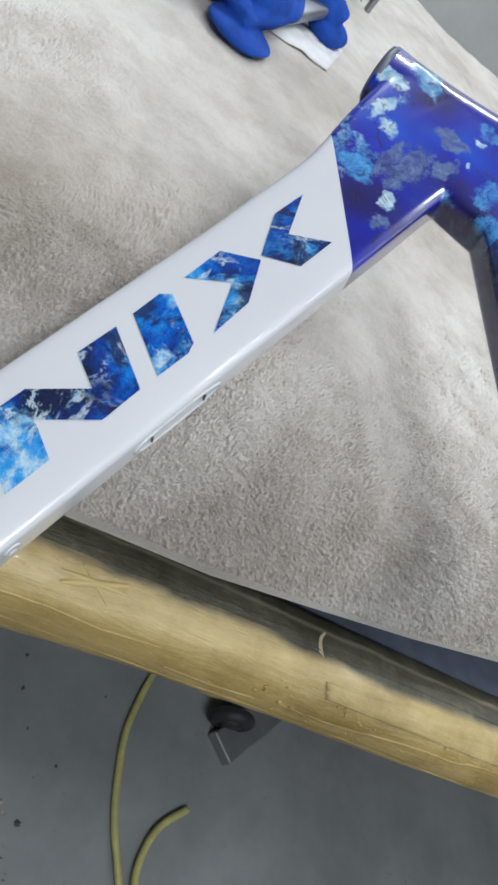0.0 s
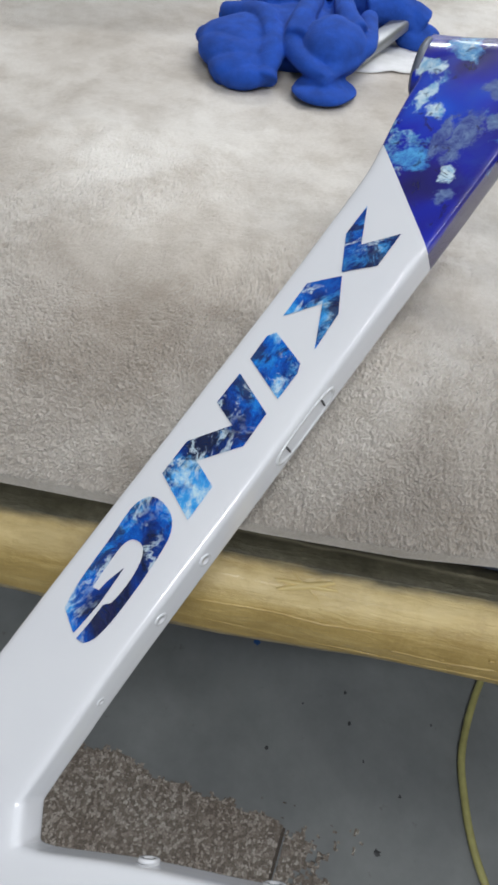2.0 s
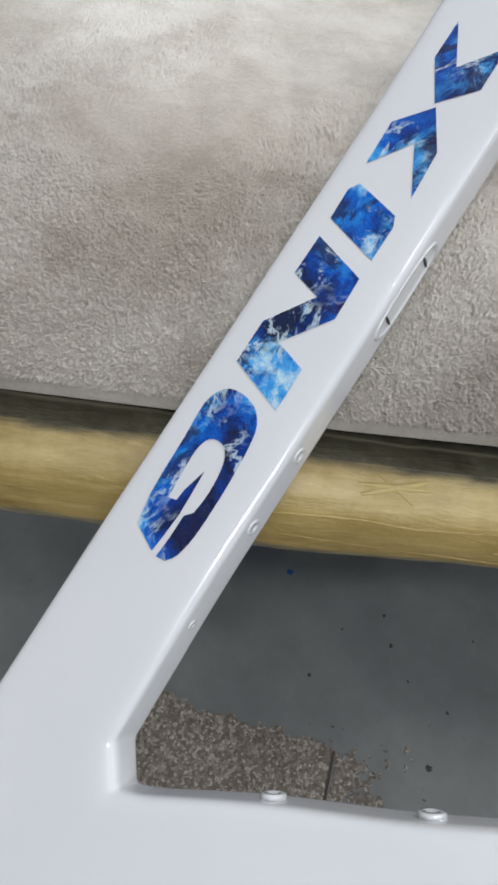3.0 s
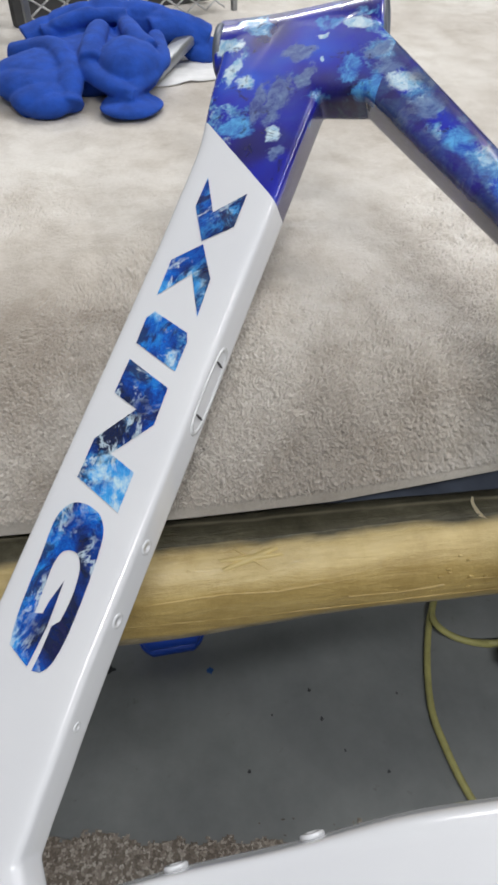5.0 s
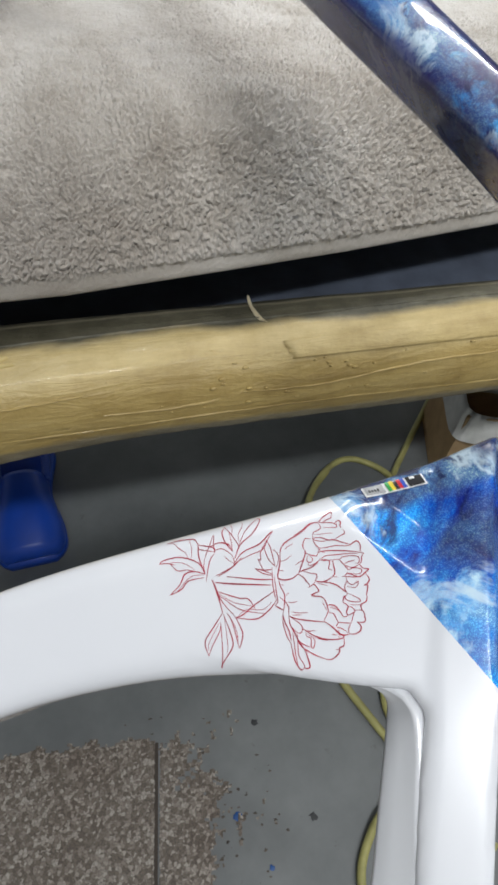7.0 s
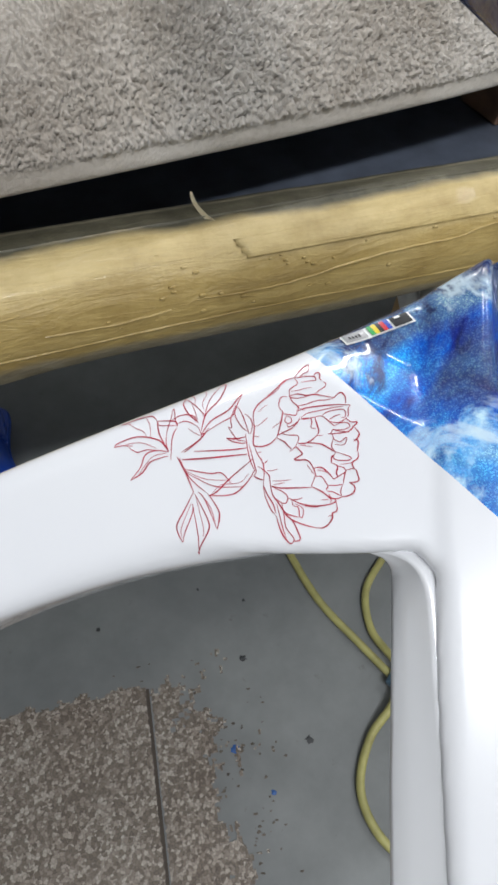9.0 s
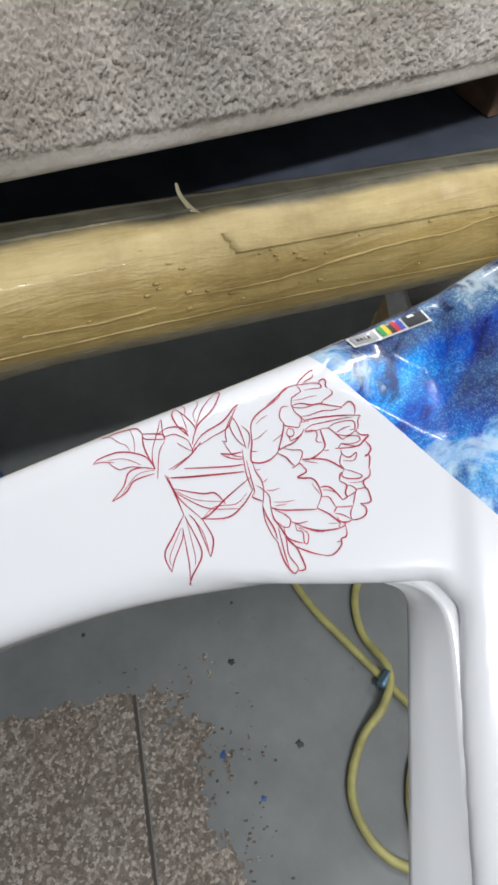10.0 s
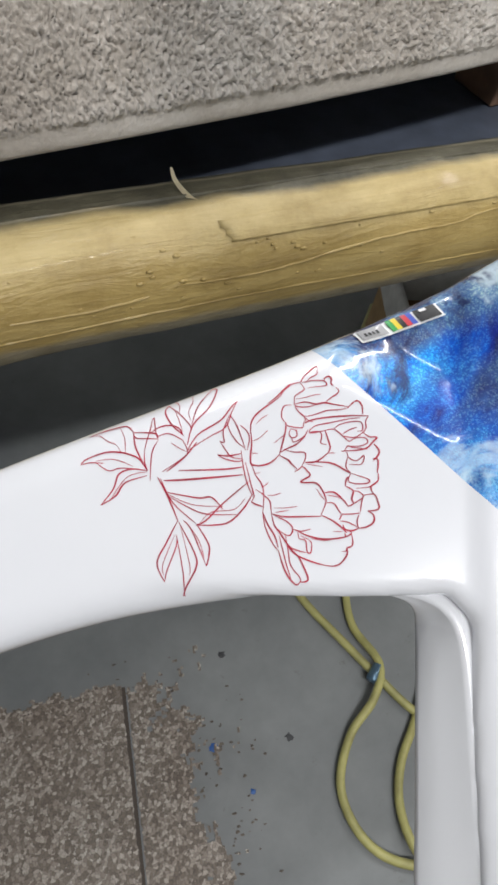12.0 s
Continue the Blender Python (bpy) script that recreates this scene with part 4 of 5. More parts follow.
stroke(bm, [(161, 140), (174, 142), (189, 150)], fine)
stroke(bm, [(165, 146), (169, 154), (181, 156), (191, 152)], bold)
stroke(bm, [(191, 152), (189, 140), (193, 128)], fine)
stroke(bm, [(167, 160), (171, 166), (179, 160), (174, 156)], fine)
# lower petals
stroke(bm, [(44, 128), (64, 133), (99, 133), (129, 132)], bold)
stroke(bm, [(49, 118), (69, 118), (89, 115)], hair)
stroke(bm, [(51, 126), (74, 122)], hair)
stroke(bm, [(37, 96), (49, 96), (61, 92)], hair)
stroke(bm, [(79, 154), (94, 158), (111, 154)], fine)
stroke(bm, [(89, 158), (107, 166), (134, 171), (164, 168), (179, 162)], bold)
stroke(bm, [(111, 170), (129, 173), (143, 173)], hair)
stroke(bm, [(149, 158), (164, 158)], hair)
stroke(bm, [(179, 162), (181, 174), (179, 182), (171, 186), (171, 196), (161, 210), (149, 216), (134, 215)], bold)
stroke(bm, [(134, 215), (114, 210), (89, 200), (74, 188)], bold)
stroke(bm, [(162, 192), (171, 190)], hair)
# long sepals below
stroke(bm, [(44, 128), (59, 136), (71, 142), (80, 152), (77, 164), (67, 164), (54, 154)], fine)
stroke(bm, [(44, 128), (49, 148), (59, 162), (74, 184), (89, 191), (102, 194)], bold)
stroke(bm, [(89, 158), (91, 170), (102, 174), (104, 192), (110, 194), (111, 176), (94, 166)], fine)
stroke(bm, [(29, 126), (37, 146), (49, 166), (55, 186)], bold)
stroke(bm, [(29, 128), (33, 151), (45, 178), (56, 192)], fine)
stroke(bm, [(56, 192), (62, 214), (71, 234), (84, 248), (91, 244)], bold)
stroke(bm, [(57, 166), (63, 191), (69, 216), (76, 238)], fine)
stroke(bm, [(67, 162), (72, 191), (76, 216), (91, 236), (91, 244)], fine)
stroke(bm, [(71, 184), (89, 201), (99, 221), (105, 238), (99, 243), (91, 243)], bold)
# neck
stroke(bm, [(-1, 38), (6, 66), (11, 86), (14, 98), (9, 108)], fine)
stroke(bm, [(-9, 16), (-3, 56), (4, 81), (11, 96)], fine)
stroke(bm, [(11, 44), (17, 61), (27, 76), (31, 96), (29, 128)], fine)
stroke(bm, [(9, 108), (17, 112), (29, 116)], bold)
stroke(bm, [(17, 86), (29, 94), (41, 106), (43, 118), (44, 128)], fine)
stroke(bm, [(29, 82), (39, 74)], hair)
stroke(bm, [(14, 58), (25, 56)], hair)
stroke(bm, [(-35, -39), (-29, -19), (-16, 1), (-3, 11)], fine)
stroke(bm, [(-30, -49), (-19, -34), (-9, -9), (-1, 16)], fine)
stroke(bm, [(-47, -1), (-36, 16), (-26, 28), (-6, 32)], fine)
stroke(bm, [(-47, -1), (-39, 1), (-41, -19), (-30, -49)], fine)
stroke(bm, [(-51, 24), (-31, 26), (-9, 22)], bold)
stroke(bm, [(-51, 24), (-36, 32), (-16, 36), (-5, 34)], fine)
stroke(bm, [(-10, -29), (2, -18), (6, -4), (2, 16)], fine)
part("flower_drawing", bm, INK, TUBE_OBJECTS["seat_tube"], "dark red line drawing of a peony")

# sticker on the seat tube
INKS = {"white": (0.75, 0.75, 0.76), "grey": (0.33, 0.33, 0.34), "green": (0.02, 0.3, 0.06), "yellow": (0.7, 0.55, 0.03), "black": (0.015, 0.015, 0.018), "red": (0.5, 0.02, 0.03), "blue": (0.03, 0.07, 0.42)}
INKS = {k: plain("sticker_" + k, c, 0.35, coat=0.3, scale=300, vary=0.05, bump=0) for k, c in INKS.items()}


def strip(u0, u1, v0=0.0, v1=1.0):
    """A piece of the sticker, by shares of its length and height."""
    corner = lambda u, v: (58.1 + 7.9 * u - 2.4 * v, -269.7 - 15.1 * u - 2.2 * v)
    return [corner(u0, v0), corner(u1, v0), corner(u1, v1), corner(u0, v1)]


sticker = patch("sticker", strip(0, 1), INKS["white"], TUBE_OBJECTS["seat_tube"], "white sticker with a grey field, rainbow bars and a black field", 0.0004, 0.002)
for u0, u1, v0, v1, c in ((0.03, 0.34, 0.08, 0.9, "grey"), (0.39, 0.45, 0.05, 0.9, "green"), (0.45, 0.51, 0.05, 0.9, "yellow"), (0.51, 0.57, 0.05, 0.9, "black"), (0.57, 0.63, 0.05, 0.9, "red"), (0.63, 0.69, 0.05, 0.9, "blue"), (0.72, 0.97, 0.06, 0.92, "black")):
    patch("print_field", strip(u0, u1, v0, v1), INKS[c], sticker, "", 0.0007, 0.002)
for u in (0.08, 0.13, 0.18, 0.23):
    patch("print_bar", strip(u, u + 0.025, 0.45, 0.7), INKS["black"], sticker, "", 0.0009, 0.002)
patch("print_bar", strip(0.78, 0.86, 0.12, 0.3), INKS["white"], sticker, "", 0.0009, 0.002)


def stud(at, towards, parent, r=0.0055, high=0.0022):
    """A low round boss with a rounded rim, standing on a tube."""
    bm = bmesh.new()
    z = Vector(towards).normalized()
    x = z.orthogonal().normalized()
    y = z.cross(x)
    rings = []
    for rr, h in ((r, -0.003), (r, high * 0.7), (r * 0.9, high), (r * 0.45, high), (r * 0.4, high * 0.2)):
        rings.append([Vector(at) + z * h + rr * (math.cos(w) * x + math.sin(w) * y) for w in [2 * math.pi * k / 20 for k in range(20)]])
    return part("boss", loft(bm, rings), WHITE, parent, "white bottle cage boss")


def side_of(p, inward):
    """The place on the skin, seen from outside, where a ray towards inward meets it."""
    d = Vector(inward).normalized()
    hit, normal, _, _ = SKIN.ray_cast(Vector(p) - d * 0.06, d)
    return hit or Vector(p)


for a, b in ((-0.0535, -0.0945), (-0.0165, -0.1455)):
    stud(side_of((a, b, -0.0165), (-0.82, -0.57, 0)), (0.82, 0.57, 0), TUBE_OBJECTS["seat_tube"])
for a in (0.075, 0.035):
    stud(side_of((a, 0.0, -0.015), (0, 1, 0)), (0, -1, 0), down, 0.0042, 0.0006)
stud(side_of((-0.018, 0.0, -0.015), (0, 1, 0)), (0, -1, 0), down, 0.0026, 0.0004)
# oval cable port in the side of the down tube: a rim, a sunken plate and two clip slots
def port_ring(bm, scales):
    """Rings round the port, each with its share of the size and its depth under the skin."""
    rings = []
    for sc, sink in scales:
        ring = []
        for k in range(40):
            w = 2 * math.pi * k / 40
            p = side_of((0.17 + 0.027 * sc * math.copysign(abs(math.cos(w)) ** 0.7, math.cos(w)), 0, -0.016 + 0.0062 * sc * math.copysign(abs(math.sin(w)) ** 0.8, math.sin(w))), (0, 1, 0))
            ring.append((p.x, p.y + sink, p.z))
        rings.append(ring)
    return loft(bm, rings)


port = part("cable_port", port_ring(bmesh.new(), ((1.08, 0.0006), (1.03, -0.0009), (0.95, -0.0009), (0.9, 0.0012), (0.4, 0.0016))), plain("shadowed_grey_lacquer", (0.62, 0.63, 0.65), 0.25, coat=0.6, scale=60), down, "oval recessed cable port")
for a in (0.153, 0.187):
    bm = bmesh.new()
    rings = [[side_of((a + dx, 0, -0.016 + 0.0042 * math.sin(w)), (0, 1, 0)) + Vector((0.0007 * math.cos(w), lift, 0)) for w in [2 * math.pi * k / 12 for k in range(12)]] for dx, lift in ((0.0, -0.0008), (0.0, 0.002))]
    part("clip_slot", loft(bm, rings), plain("dark_slot", (0.06, 0.06, 0.065), 0.6), port, "dark clip slot")
# dark bores of the head tube
for (x, y), (dx, dy), r in ((HEAD[0], (-0.223, 0.975), 0.0215), (HEAD[1], (0.223, -0.975), 0.018)):
    bm = bmesh.new()
    z, x_ = Vector((dx, dy, 0)), Vector((dy, -dx, 0))
    rings = [[Vector((x, y, CORE)) + z * h + rr * (math.cos(w) * x_ + math.sin(w) * Vector((0, 0, 0.56))) for w in [2 * math.pi * k / 32 for k in range(32)]] for rr, h in ((r + 0.003, -0.004), (r + 0.003, 0.0012), (r, 0.0016), (r - 0.001, 0.0004))]
    part("bearing_rim", loft(bm, rings), BLACK, TUBE_OBJECTS["head_tube"], "dark bearing seat rim")

# ---- things on the bench ----


TOP = 0.83


def towel_mesh():
    """A crumpled towel: rolled folds, a round knob with a collar, a flap and a trailing arm, melted together."""
    bm = bmesh.new()
    for c, r, turn in (
        ((-0.231, 0.522, 0.864), (0.034, 0.042, 0.032), 0), ((-0.232, 0.472, 0.839), (0.036, 0.034, 0.0085), 25), ((-0.33, 0.535, 0.848), (0.05, 0.06, 0.026), 0),
        ((-0.322, 0.487, 0.842), (0.036, 0.034, 0.018), -30), ((-0.27, 0.585, 0.846), (0.075, 0.075, 0.034), 0), ((-0.14, 0.65, 0.841), (0.026, 0.02, 0.015), 20)):
        bmesh.ops.create_icosphere(bm, subdivisions=3, radius=1, matrix=Matrix.Translation(c) @ pose(0, 0, 0, 0, 0, turn) @ Matrix.Diagonal((*r, 1)))
    for points, r in (
        ([(-0.257, 0.614, 0.88), (-0.27, 0.57, 0.876), (-0.276, 0.526, 0.868), (-0.262, 0.492, 0.86), (-0.226, 0.464, 0.851)], 0.0105),
        ([(-0.2, 0.605, 0.872), (-0.196, 0.55, 0.868), (-0.206, 0.51, 0.862), (-0.236, 0.463, 0.852)], 0.0095),
        ([(-0.365, 0.61, 0.85), (-0.315, 0.57, 0.868), (-0.296, 0.515, 0.862), (-0.292, 0.468, 0.84)], 0.0135),
        ([(-0.375, 0.555, 0.845), (-0.352, 0.51, 0.85), (-0.335, 0.468, 0.836)], 0.0125),
        ([(-0.262, 0.61, 0.882), (-0.268, 0.56, 0.884), (-0.27, 0.515, 0.872)], 0.0125),
        ([(-0.235, 0.62, 0.884), (-0.225, 0.57, 0.886), (-0.21, 0.54, 0.878)], 0.012),
        ([(-0.35, 0.64, 0.85), (-0.3, 0.655, 0.868), (-0.25, 0.66, 0.878), (-0.2, 0.655, 0.87), (-0.16, 0.66, 0.858)], 0.026),
        ([(-0.33, 0.62, 0.872), (-0.28, 0.63, 0.888), (-0.23, 0.63, 0.89)], 0.012),
        ([(-0.21, 0.635, 0.868), (-0.17, 0.655, 0.866), (-0.138, 0.655, 0.852)], 0.02)):
        tube(bm, spline(points, 8), r, 14)
    me = bpy.data.meshes.new("towel")
    bm.to_mesh(me)
    bm.free()
    ob = new("towel", me)
    rem = ob.modifiers.new("remesh", "REMESH")
    rem.mode, rem.voxel_size = "VOXEL", 0.0019
    smo = ob.modifiers.new("smooth", "SMOOTH")
    smo.factor, smo.iterations = 0.5, 5
    melted = bpy.data.meshes.new_from_object(ob.evaluated_get(bpy.context.evaluated_depsgraph_get()))
    bpy.data.objects.remove(ob)
    at, out = np.empty(len(melted.vertices) * 3), np.empty(len(melted.vertices) * 3)
    melted.vertices.foreach_get("co", at)
    melted.vertices.foreach_get("normal", out)
    at, out = at.reshape(-1, 3), out.reshape(-1, 3)
    # sharp creases between soft pleats
    push = [0.001 - 0.011 * max(0.0, 0.22 - abs(noise.noise((x * 15 + 3, y * 11, z * 20)))) + 0.003 * noise.noise((x * 22, y * 22, z * 22)) for x, y, z in at]
    at = at + out * np.array(push)[:, None]
    # slack cloth sinks towards the mat
    at[:, 2] = TOP + (at[:, 2] - TOP) * 0.85
    melted.vertices.foreach_set("co", at.ravel())
    melted.polygons.foreach_set("use_smooth", [True] * len(melted.polygons))
    melted.materials.append(BLUE_CLOTH)
    return new("towel", melted)


towel = towel_mesh()
tagged(towel, "crumpled royal blue microfibre towel on the plush mat", "towel")
bm = bmesh.new()
box(bm, (-0.05, -0.011, 0), (0.05, 0.011, 0.012), 0.004, Matrix.Translation((-0.185, 0.595, TOP + 0.012)) @ pose(0, 0, 0, 0, -8, 62))
tagged(mesh_object("metal_tool", bm, STEEL), "flat silver metal tool lying half under the towel", "tool")
bm = bmesh.new()
MAT_TOP = BVHTree.FromObject(bpy.data.objects["plush_mat"], bpy.context.evaluated_depsgraph_get())


def on_mat(x, y):
    return MAT_TOP.ray_cast(Vector((x, y, 1.0)), Vector((0, 0, -1)))[0].z


sheet = []
for i in range(11):
    row = []
    for j in range(11):
        x, y = -0.215 + 0.085 * i / 10 + 0.02 * j / 10, 0.535 + 0.03 * i / 10 + 0.1 * j / 10
        row.append(bm.verts.new((x, y, on_mat(x, y) + 0.0018 + 0.004 * abs(noise.noise((i * 0.45, j * 0.45, 7))))))
    sheet.append(row)
for i in range(10):
    for j in range(10):
        bm.faces.new((sheet[i][j], sheet[i + 1][j], sheet[i + 1][j + 1], sheet[i][j + 1]))
bmesh.ops.recalc_face_normals(bm, faces=bm.faces[:])
bmesh.ops.solidify(bm, geom=bm.faces[:], thickness=0.0008)
tagged(mesh_object("paper_tissue", bm, plain("white_tissue", (0.7, 0.7, 0.71), 0.9, scale=40)), "crumpled white paper tissue beside the towel", "tissue")

# wire mesh guard at the back of the bench
GUARD = pose(-0.358, 0.735, TOP + 0.004, 0, 0, 29)
guard = tagged(new("mesh_guard"), "grey expanded metal mesh guard standing behind the mat", "mesh guard")
guard.matrix_world = GUARD
W_, H_, CELL = 0.32, 0.11, 0.017


def mesh_wire(bm, p, q, r=0.0014):
    tube(bm, [p, q], r, 5)


bm = bmesh.new()
k = 0
cols, rows_n = int(W_ / CELL), int(H_ / (CELL * 0.62))
for i in range(cols):
    for j in range(rows_n):
        x0, z0 = i * CELL, j * CELL * 0.62
        if (i + j) % 2 == 0:
            mesh_wire(bm, (x0, 0, z0), (x0 + CELL, 0, z0 + CELL * 0.62))
        else:
            mesh_wire(bm, (x0, 0, z0 + CELL * 0.62), (x0 + CELL, 0, z0))
part("wire_mesh", bm, plain("pale_grey_wire", (0.5, 0.5, 0.5), 0.5, 0.3), guard, "diamond wire mesh")
part("back_panel", box(bmesh.new(), (0.0, 0.06, -0.004), (W_, 0.075, H_), 0.002), plain("dark_grey_board", (0.06, 0.06, 0.062), 0.7), guard, "dark board behind the mesh", smooth=False)
for lo, hi in (((-0.004, -0.004, H_), (W_ + 0.004, 0.004, H_ + 0.008)), ((-0.008, -0.004, -0.006), (-0.0, 0.004, H_ + 0.008)), ((W_, -0.004, -0.006), (W_ + 0.008, 0.004, H_ + 0.008))):
    part("frame_bar", box(bmesh.new(), lo, hi, 0.001), STEEL, guard, smooth=False)
case = tagged(new("equipment_case"), "grey plastic equipment case behind the mat", "case")
case.matrix_world = pose(-0.53, 0.8, TOP + 0.006, 0, 0, 15)
GREY_PLASTIC = plain("mid_grey_plastic", (0.34, 0.34, 0.35), 0.5, scale=15)
part("body", box(bmesh.new(), (-0.11, -0.095, 0), (0.11, 0.095, 0.125), 0.008), GREY_PLASTIC, case)
part("lid", box(bmesh.new(), (-0.112, -0.097, 0.127), (0.112, 0.097, 0.17), 0.008), GREY_PLASTIC, case)
part("latch", box(bmesh.new(), (-0.02, -0.102, 0.105), (0.02, -0.094, 0.145), 0.002), STEEL, case)

# ---- things under the bench ----


def clog(at):
    """A moulded plastic clog: sole with a waist, closed toe and a low heel strap. Its toe points to -y."""
    top = tagged(new("plastic_clog"), "blue moulded plastic clog on the floor under the bench", "clog", "pair of clogs under the bench")
    top.matrix_world = at

    def outline(t):
        return 0.059 * (1 - (1 - min(t / 0.16, 1)) ** 2) ** 0.5 * (1 - 0.26 * math.sin(math.pi * min(max((t - 0.2) / 0.7, 0), 1)) ** 2) * (1 - max(0.0, (t - 0.86) / 0.14) ** 2 * 0.85)

    rings = []
    for h, sc in ((0.0, 0.94), (0.004, 1.0), (0.018, 1.0), (0.022, 0.95)):
        side = [(k / 30) for k in range(1, 31)]
        ring = [(outline(t) * sc, 0.265 * (0.5 + (t - 0.5) * sc), h) for t in side] + [(-outline(t) * sc, 0.265 * (0.5 + (t - 0.5) * sc), h) for t in reversed(side)]
        rings.append(ring)
    part("sole", loft(bmesh.new(), rings), BLUE_PLASTIC, top)
    rings = []
    for k in range(1, 19):
        t = 0.02 + 0.56 * k / 18
        w, high = outline(t) * 0.97, 0.03 + 0.035 * math.sin(min(t / 0.5, 1) * math.pi / 2)
        rings.append([(w * math.copysign(abs(math.cos(v)) ** 0.8, math.cos(v)), 0.265 * t, 0.018 + high * math.sin(v) ** 0.8 if 0 < v < math.pi else 0.018) for v in [math.pi * j / 20 for j in range(21)]])
    part("upper", loft(bmesh.new(), rings), BLUE_PLASTIC, top)
    bm = bmesh.new()
    tube(bm, spline([(-0.04, 0.15, 0.05), (-0.042, 0.21, 0.045), (-0.025, 0.258, 0.042), (0.025, 0.258, 0.042), (0.042, 0.21, 0.045), (0.04, 0.15, 0.05)], 6), 0.008, 10)
    part("heel_strap", bm, BLUE_PLASTIC, top)
    return top


copy_thing(clog(pose(-0.248, 0.236, 0, 0, 0, 3)), pose(-0.368, 0.318, 0, 0, 0, 7))


def hose(points, label, r=0.008):
    bm = bmesh.new()
    tube(bm, spline(points, 8), r, 12)
    return tagged(mesh_object("air_hose", bm, HOSE), label, "hose", "air hoses on the floor")


hose([(0.6, 0.5, 0.009), (0.42, 0.3, 0.009), (0.36, 0.2, 0.009), (0.27, 0.2, 0.025), (0.23, 0.25, 0.024), (0.285, 0.33, 0.012), (0.35, 0.36, 0.009), (0.41, 0.32, 0.009), (0.42, 0.25, 0.02), (0.36, 0.19, 0.026), (0.29, 0.2, 0.01)], "coiled yellow-green air hose on the grey floor", 0.006)
hose([(0.3, 0.34, 0.009), (0.25, 0.29, 0.009), (0.207, 0.2, 0.009), (0.18, 0.1, 0.009), (0.182, 0.03, 0.009), (0.195, -0.04, 0.009), (0.225, -0.115, 0.009), (0.25, -0.175, 0.009), (0.28, -0.24, 0.009), (0.33, -0.3, 0.009)], "yellow-green air hose running across the floor", 0.006)
hose([(0.32, 0.0, 0.009), (0.27, -0.04, 0.009), (0.25, -0.1, 0.009), (0.258, -0.165, 0.022), (0.228, -0.205, 0.024), (0.18, -0.234, 0.012), (0.142, -0.28, 0.009), (0.136, -0.328, 0.009), (0.155, -0.372, 0.009), (0.2, -0.402, 0.009), (0.25, -0.4, 0.022), (0.28, -0.36, 0.009)], "looped yellow air hose on the grey floor", 0.006)
hose([(0.36, -0.16, 0.009), (0.28, -0.245, 0.009), (0.23, -0.29, 0.009), (0.203, -0.335, 0.009), (0.195, -0.385, 0.022), (0.22, -0.44, 0.009)], "short bend of yellow air hose on the grey floor", 0.006)
bm = bmesh.new()
tube(bm, [(0.236, -0.183, 0.02), (0.238, -0.1815, 0.02), (0.256, -0.169, 0.02), (0.258, -0.1675, 0.02)], [0.0075, 0.009, 0.009, 0.0075], 12)
tagged(mesh_object("hose_coupling", bm, plain("blue_grey_metal", (0.12, 0.2, 0.28), 0.35, 0.6)), "blue and grey metal hose coupling on the floor", "coupling")

bm = bmesh.new()
box(bm, (-0.03, -0.14, 0), (0.03, 0.14, 0.028), 0.003, pose(0.46, 0.2, 0, 0, 0, -46))
tagged(mesh_object("steel_channel", bm, STEEL, smooth=False), "grey steel channel lying on the floor", "steel channel")
bm = bmesh.new()
rings = []
for k in range(24):
    w = 2 * math.pi * k / 24
    c, sn = math.cos(w), math.sin(w)
    rings.append([(0.36 + (0.03 + 0.013 * math.cos(v)) * c, 0.15 + 0.013 * math.sin(v), 0.043 + (0.03 + 0.013 * math.cos(v)) * sn) for v in [2 * math.pi * j / 10 for j in range(10)]])
loft(bm, rings + rings[:1], False)
tube(bm, [(0.36, 0.137, 0.043), (0.36, 0.163, 0.043)], 0.02, 16)
tagged(mesh_object("castor", bm, plain("black_rubber", (0.015, 0.015, 0.016), 0.6)), "small black rubber castor on the floor", "castor")


def carton(at):
    """An open carton with a crumpled plastic lining."""
    top = tagged(new("carton"), "open brown cardboard carton with a white plastic lining on the floor", "carton")
    top.matrix_world = at
    for lo, hi in (((-0.11, -0.09, 0), (0.11, -0.085, 0.2)), ((-0.11, 0.085, 0), (0.11, 0.09, 0.2)), ((-0.11, -0.085, 0), (-0.105, 0.085, 0.2)), ((0.105, -0.085, 0), (0.11, 0.085, 0.2)), ((-0.105, -0.085, 0), (0.105, 0.085, 0.005))):
        part("panel", box(bmesh.new(), lo, hi), CARD, top, smooth=False)
    bm = bmesh.new()
    rings = []
    for h, out in ((0.1, -0.008), (0.17, -0.006), (0.205, 0.002), (0.2, 0.012), (0.165, 0.016), (0.15, 0.02)):
        ring = []
        for k in range(64):
            w = 2 * math.pi * k / 64
            cs, sn = math.cos(w), math.sin(w)
            x = math.copysign(abs(cs) ** 0.25, cs) * (0.105 + out)
            y = math.copysign(abs(sn) ** 0.25, sn) * (0.085 + out)
            j = 0.012 * noise.noise((cs * 4, sn * 4, h * 20)) if h != 0.1 else 0
            ring.append((x + j * cs, y + j * sn, h + j))
        rings.append(ring)
    part("plastic_lining", loft(bm, rings, False), plain("white_polythene", (0.6, 0.6, 0.58), 0.35), top, "crumpled white plastic lining")
    return top


carton(pose(0.63, 0.33, 0, 0, 0, -18))
bm = bmesh.new()
tube(bm, [(0.83, 0.42, 0.0), (0.83, 0.42, 0.16), (0.83, 0.42, 0.19)], [0.05, 0.05, 0.03], 24)
tagged(mesh_object("red_can", bm, RED_PLASTIC), "red plastic can on the floor beside the carton", "can")

# paint drips and grit on the floor
DRIP_DARK, DRIP_BLUE = plain("dark_paint_drip", (0.03, 0.032, 0.035), 0.5), plain("blue_paint_drip", (0.02, 0.09, 0.3), 0.45)


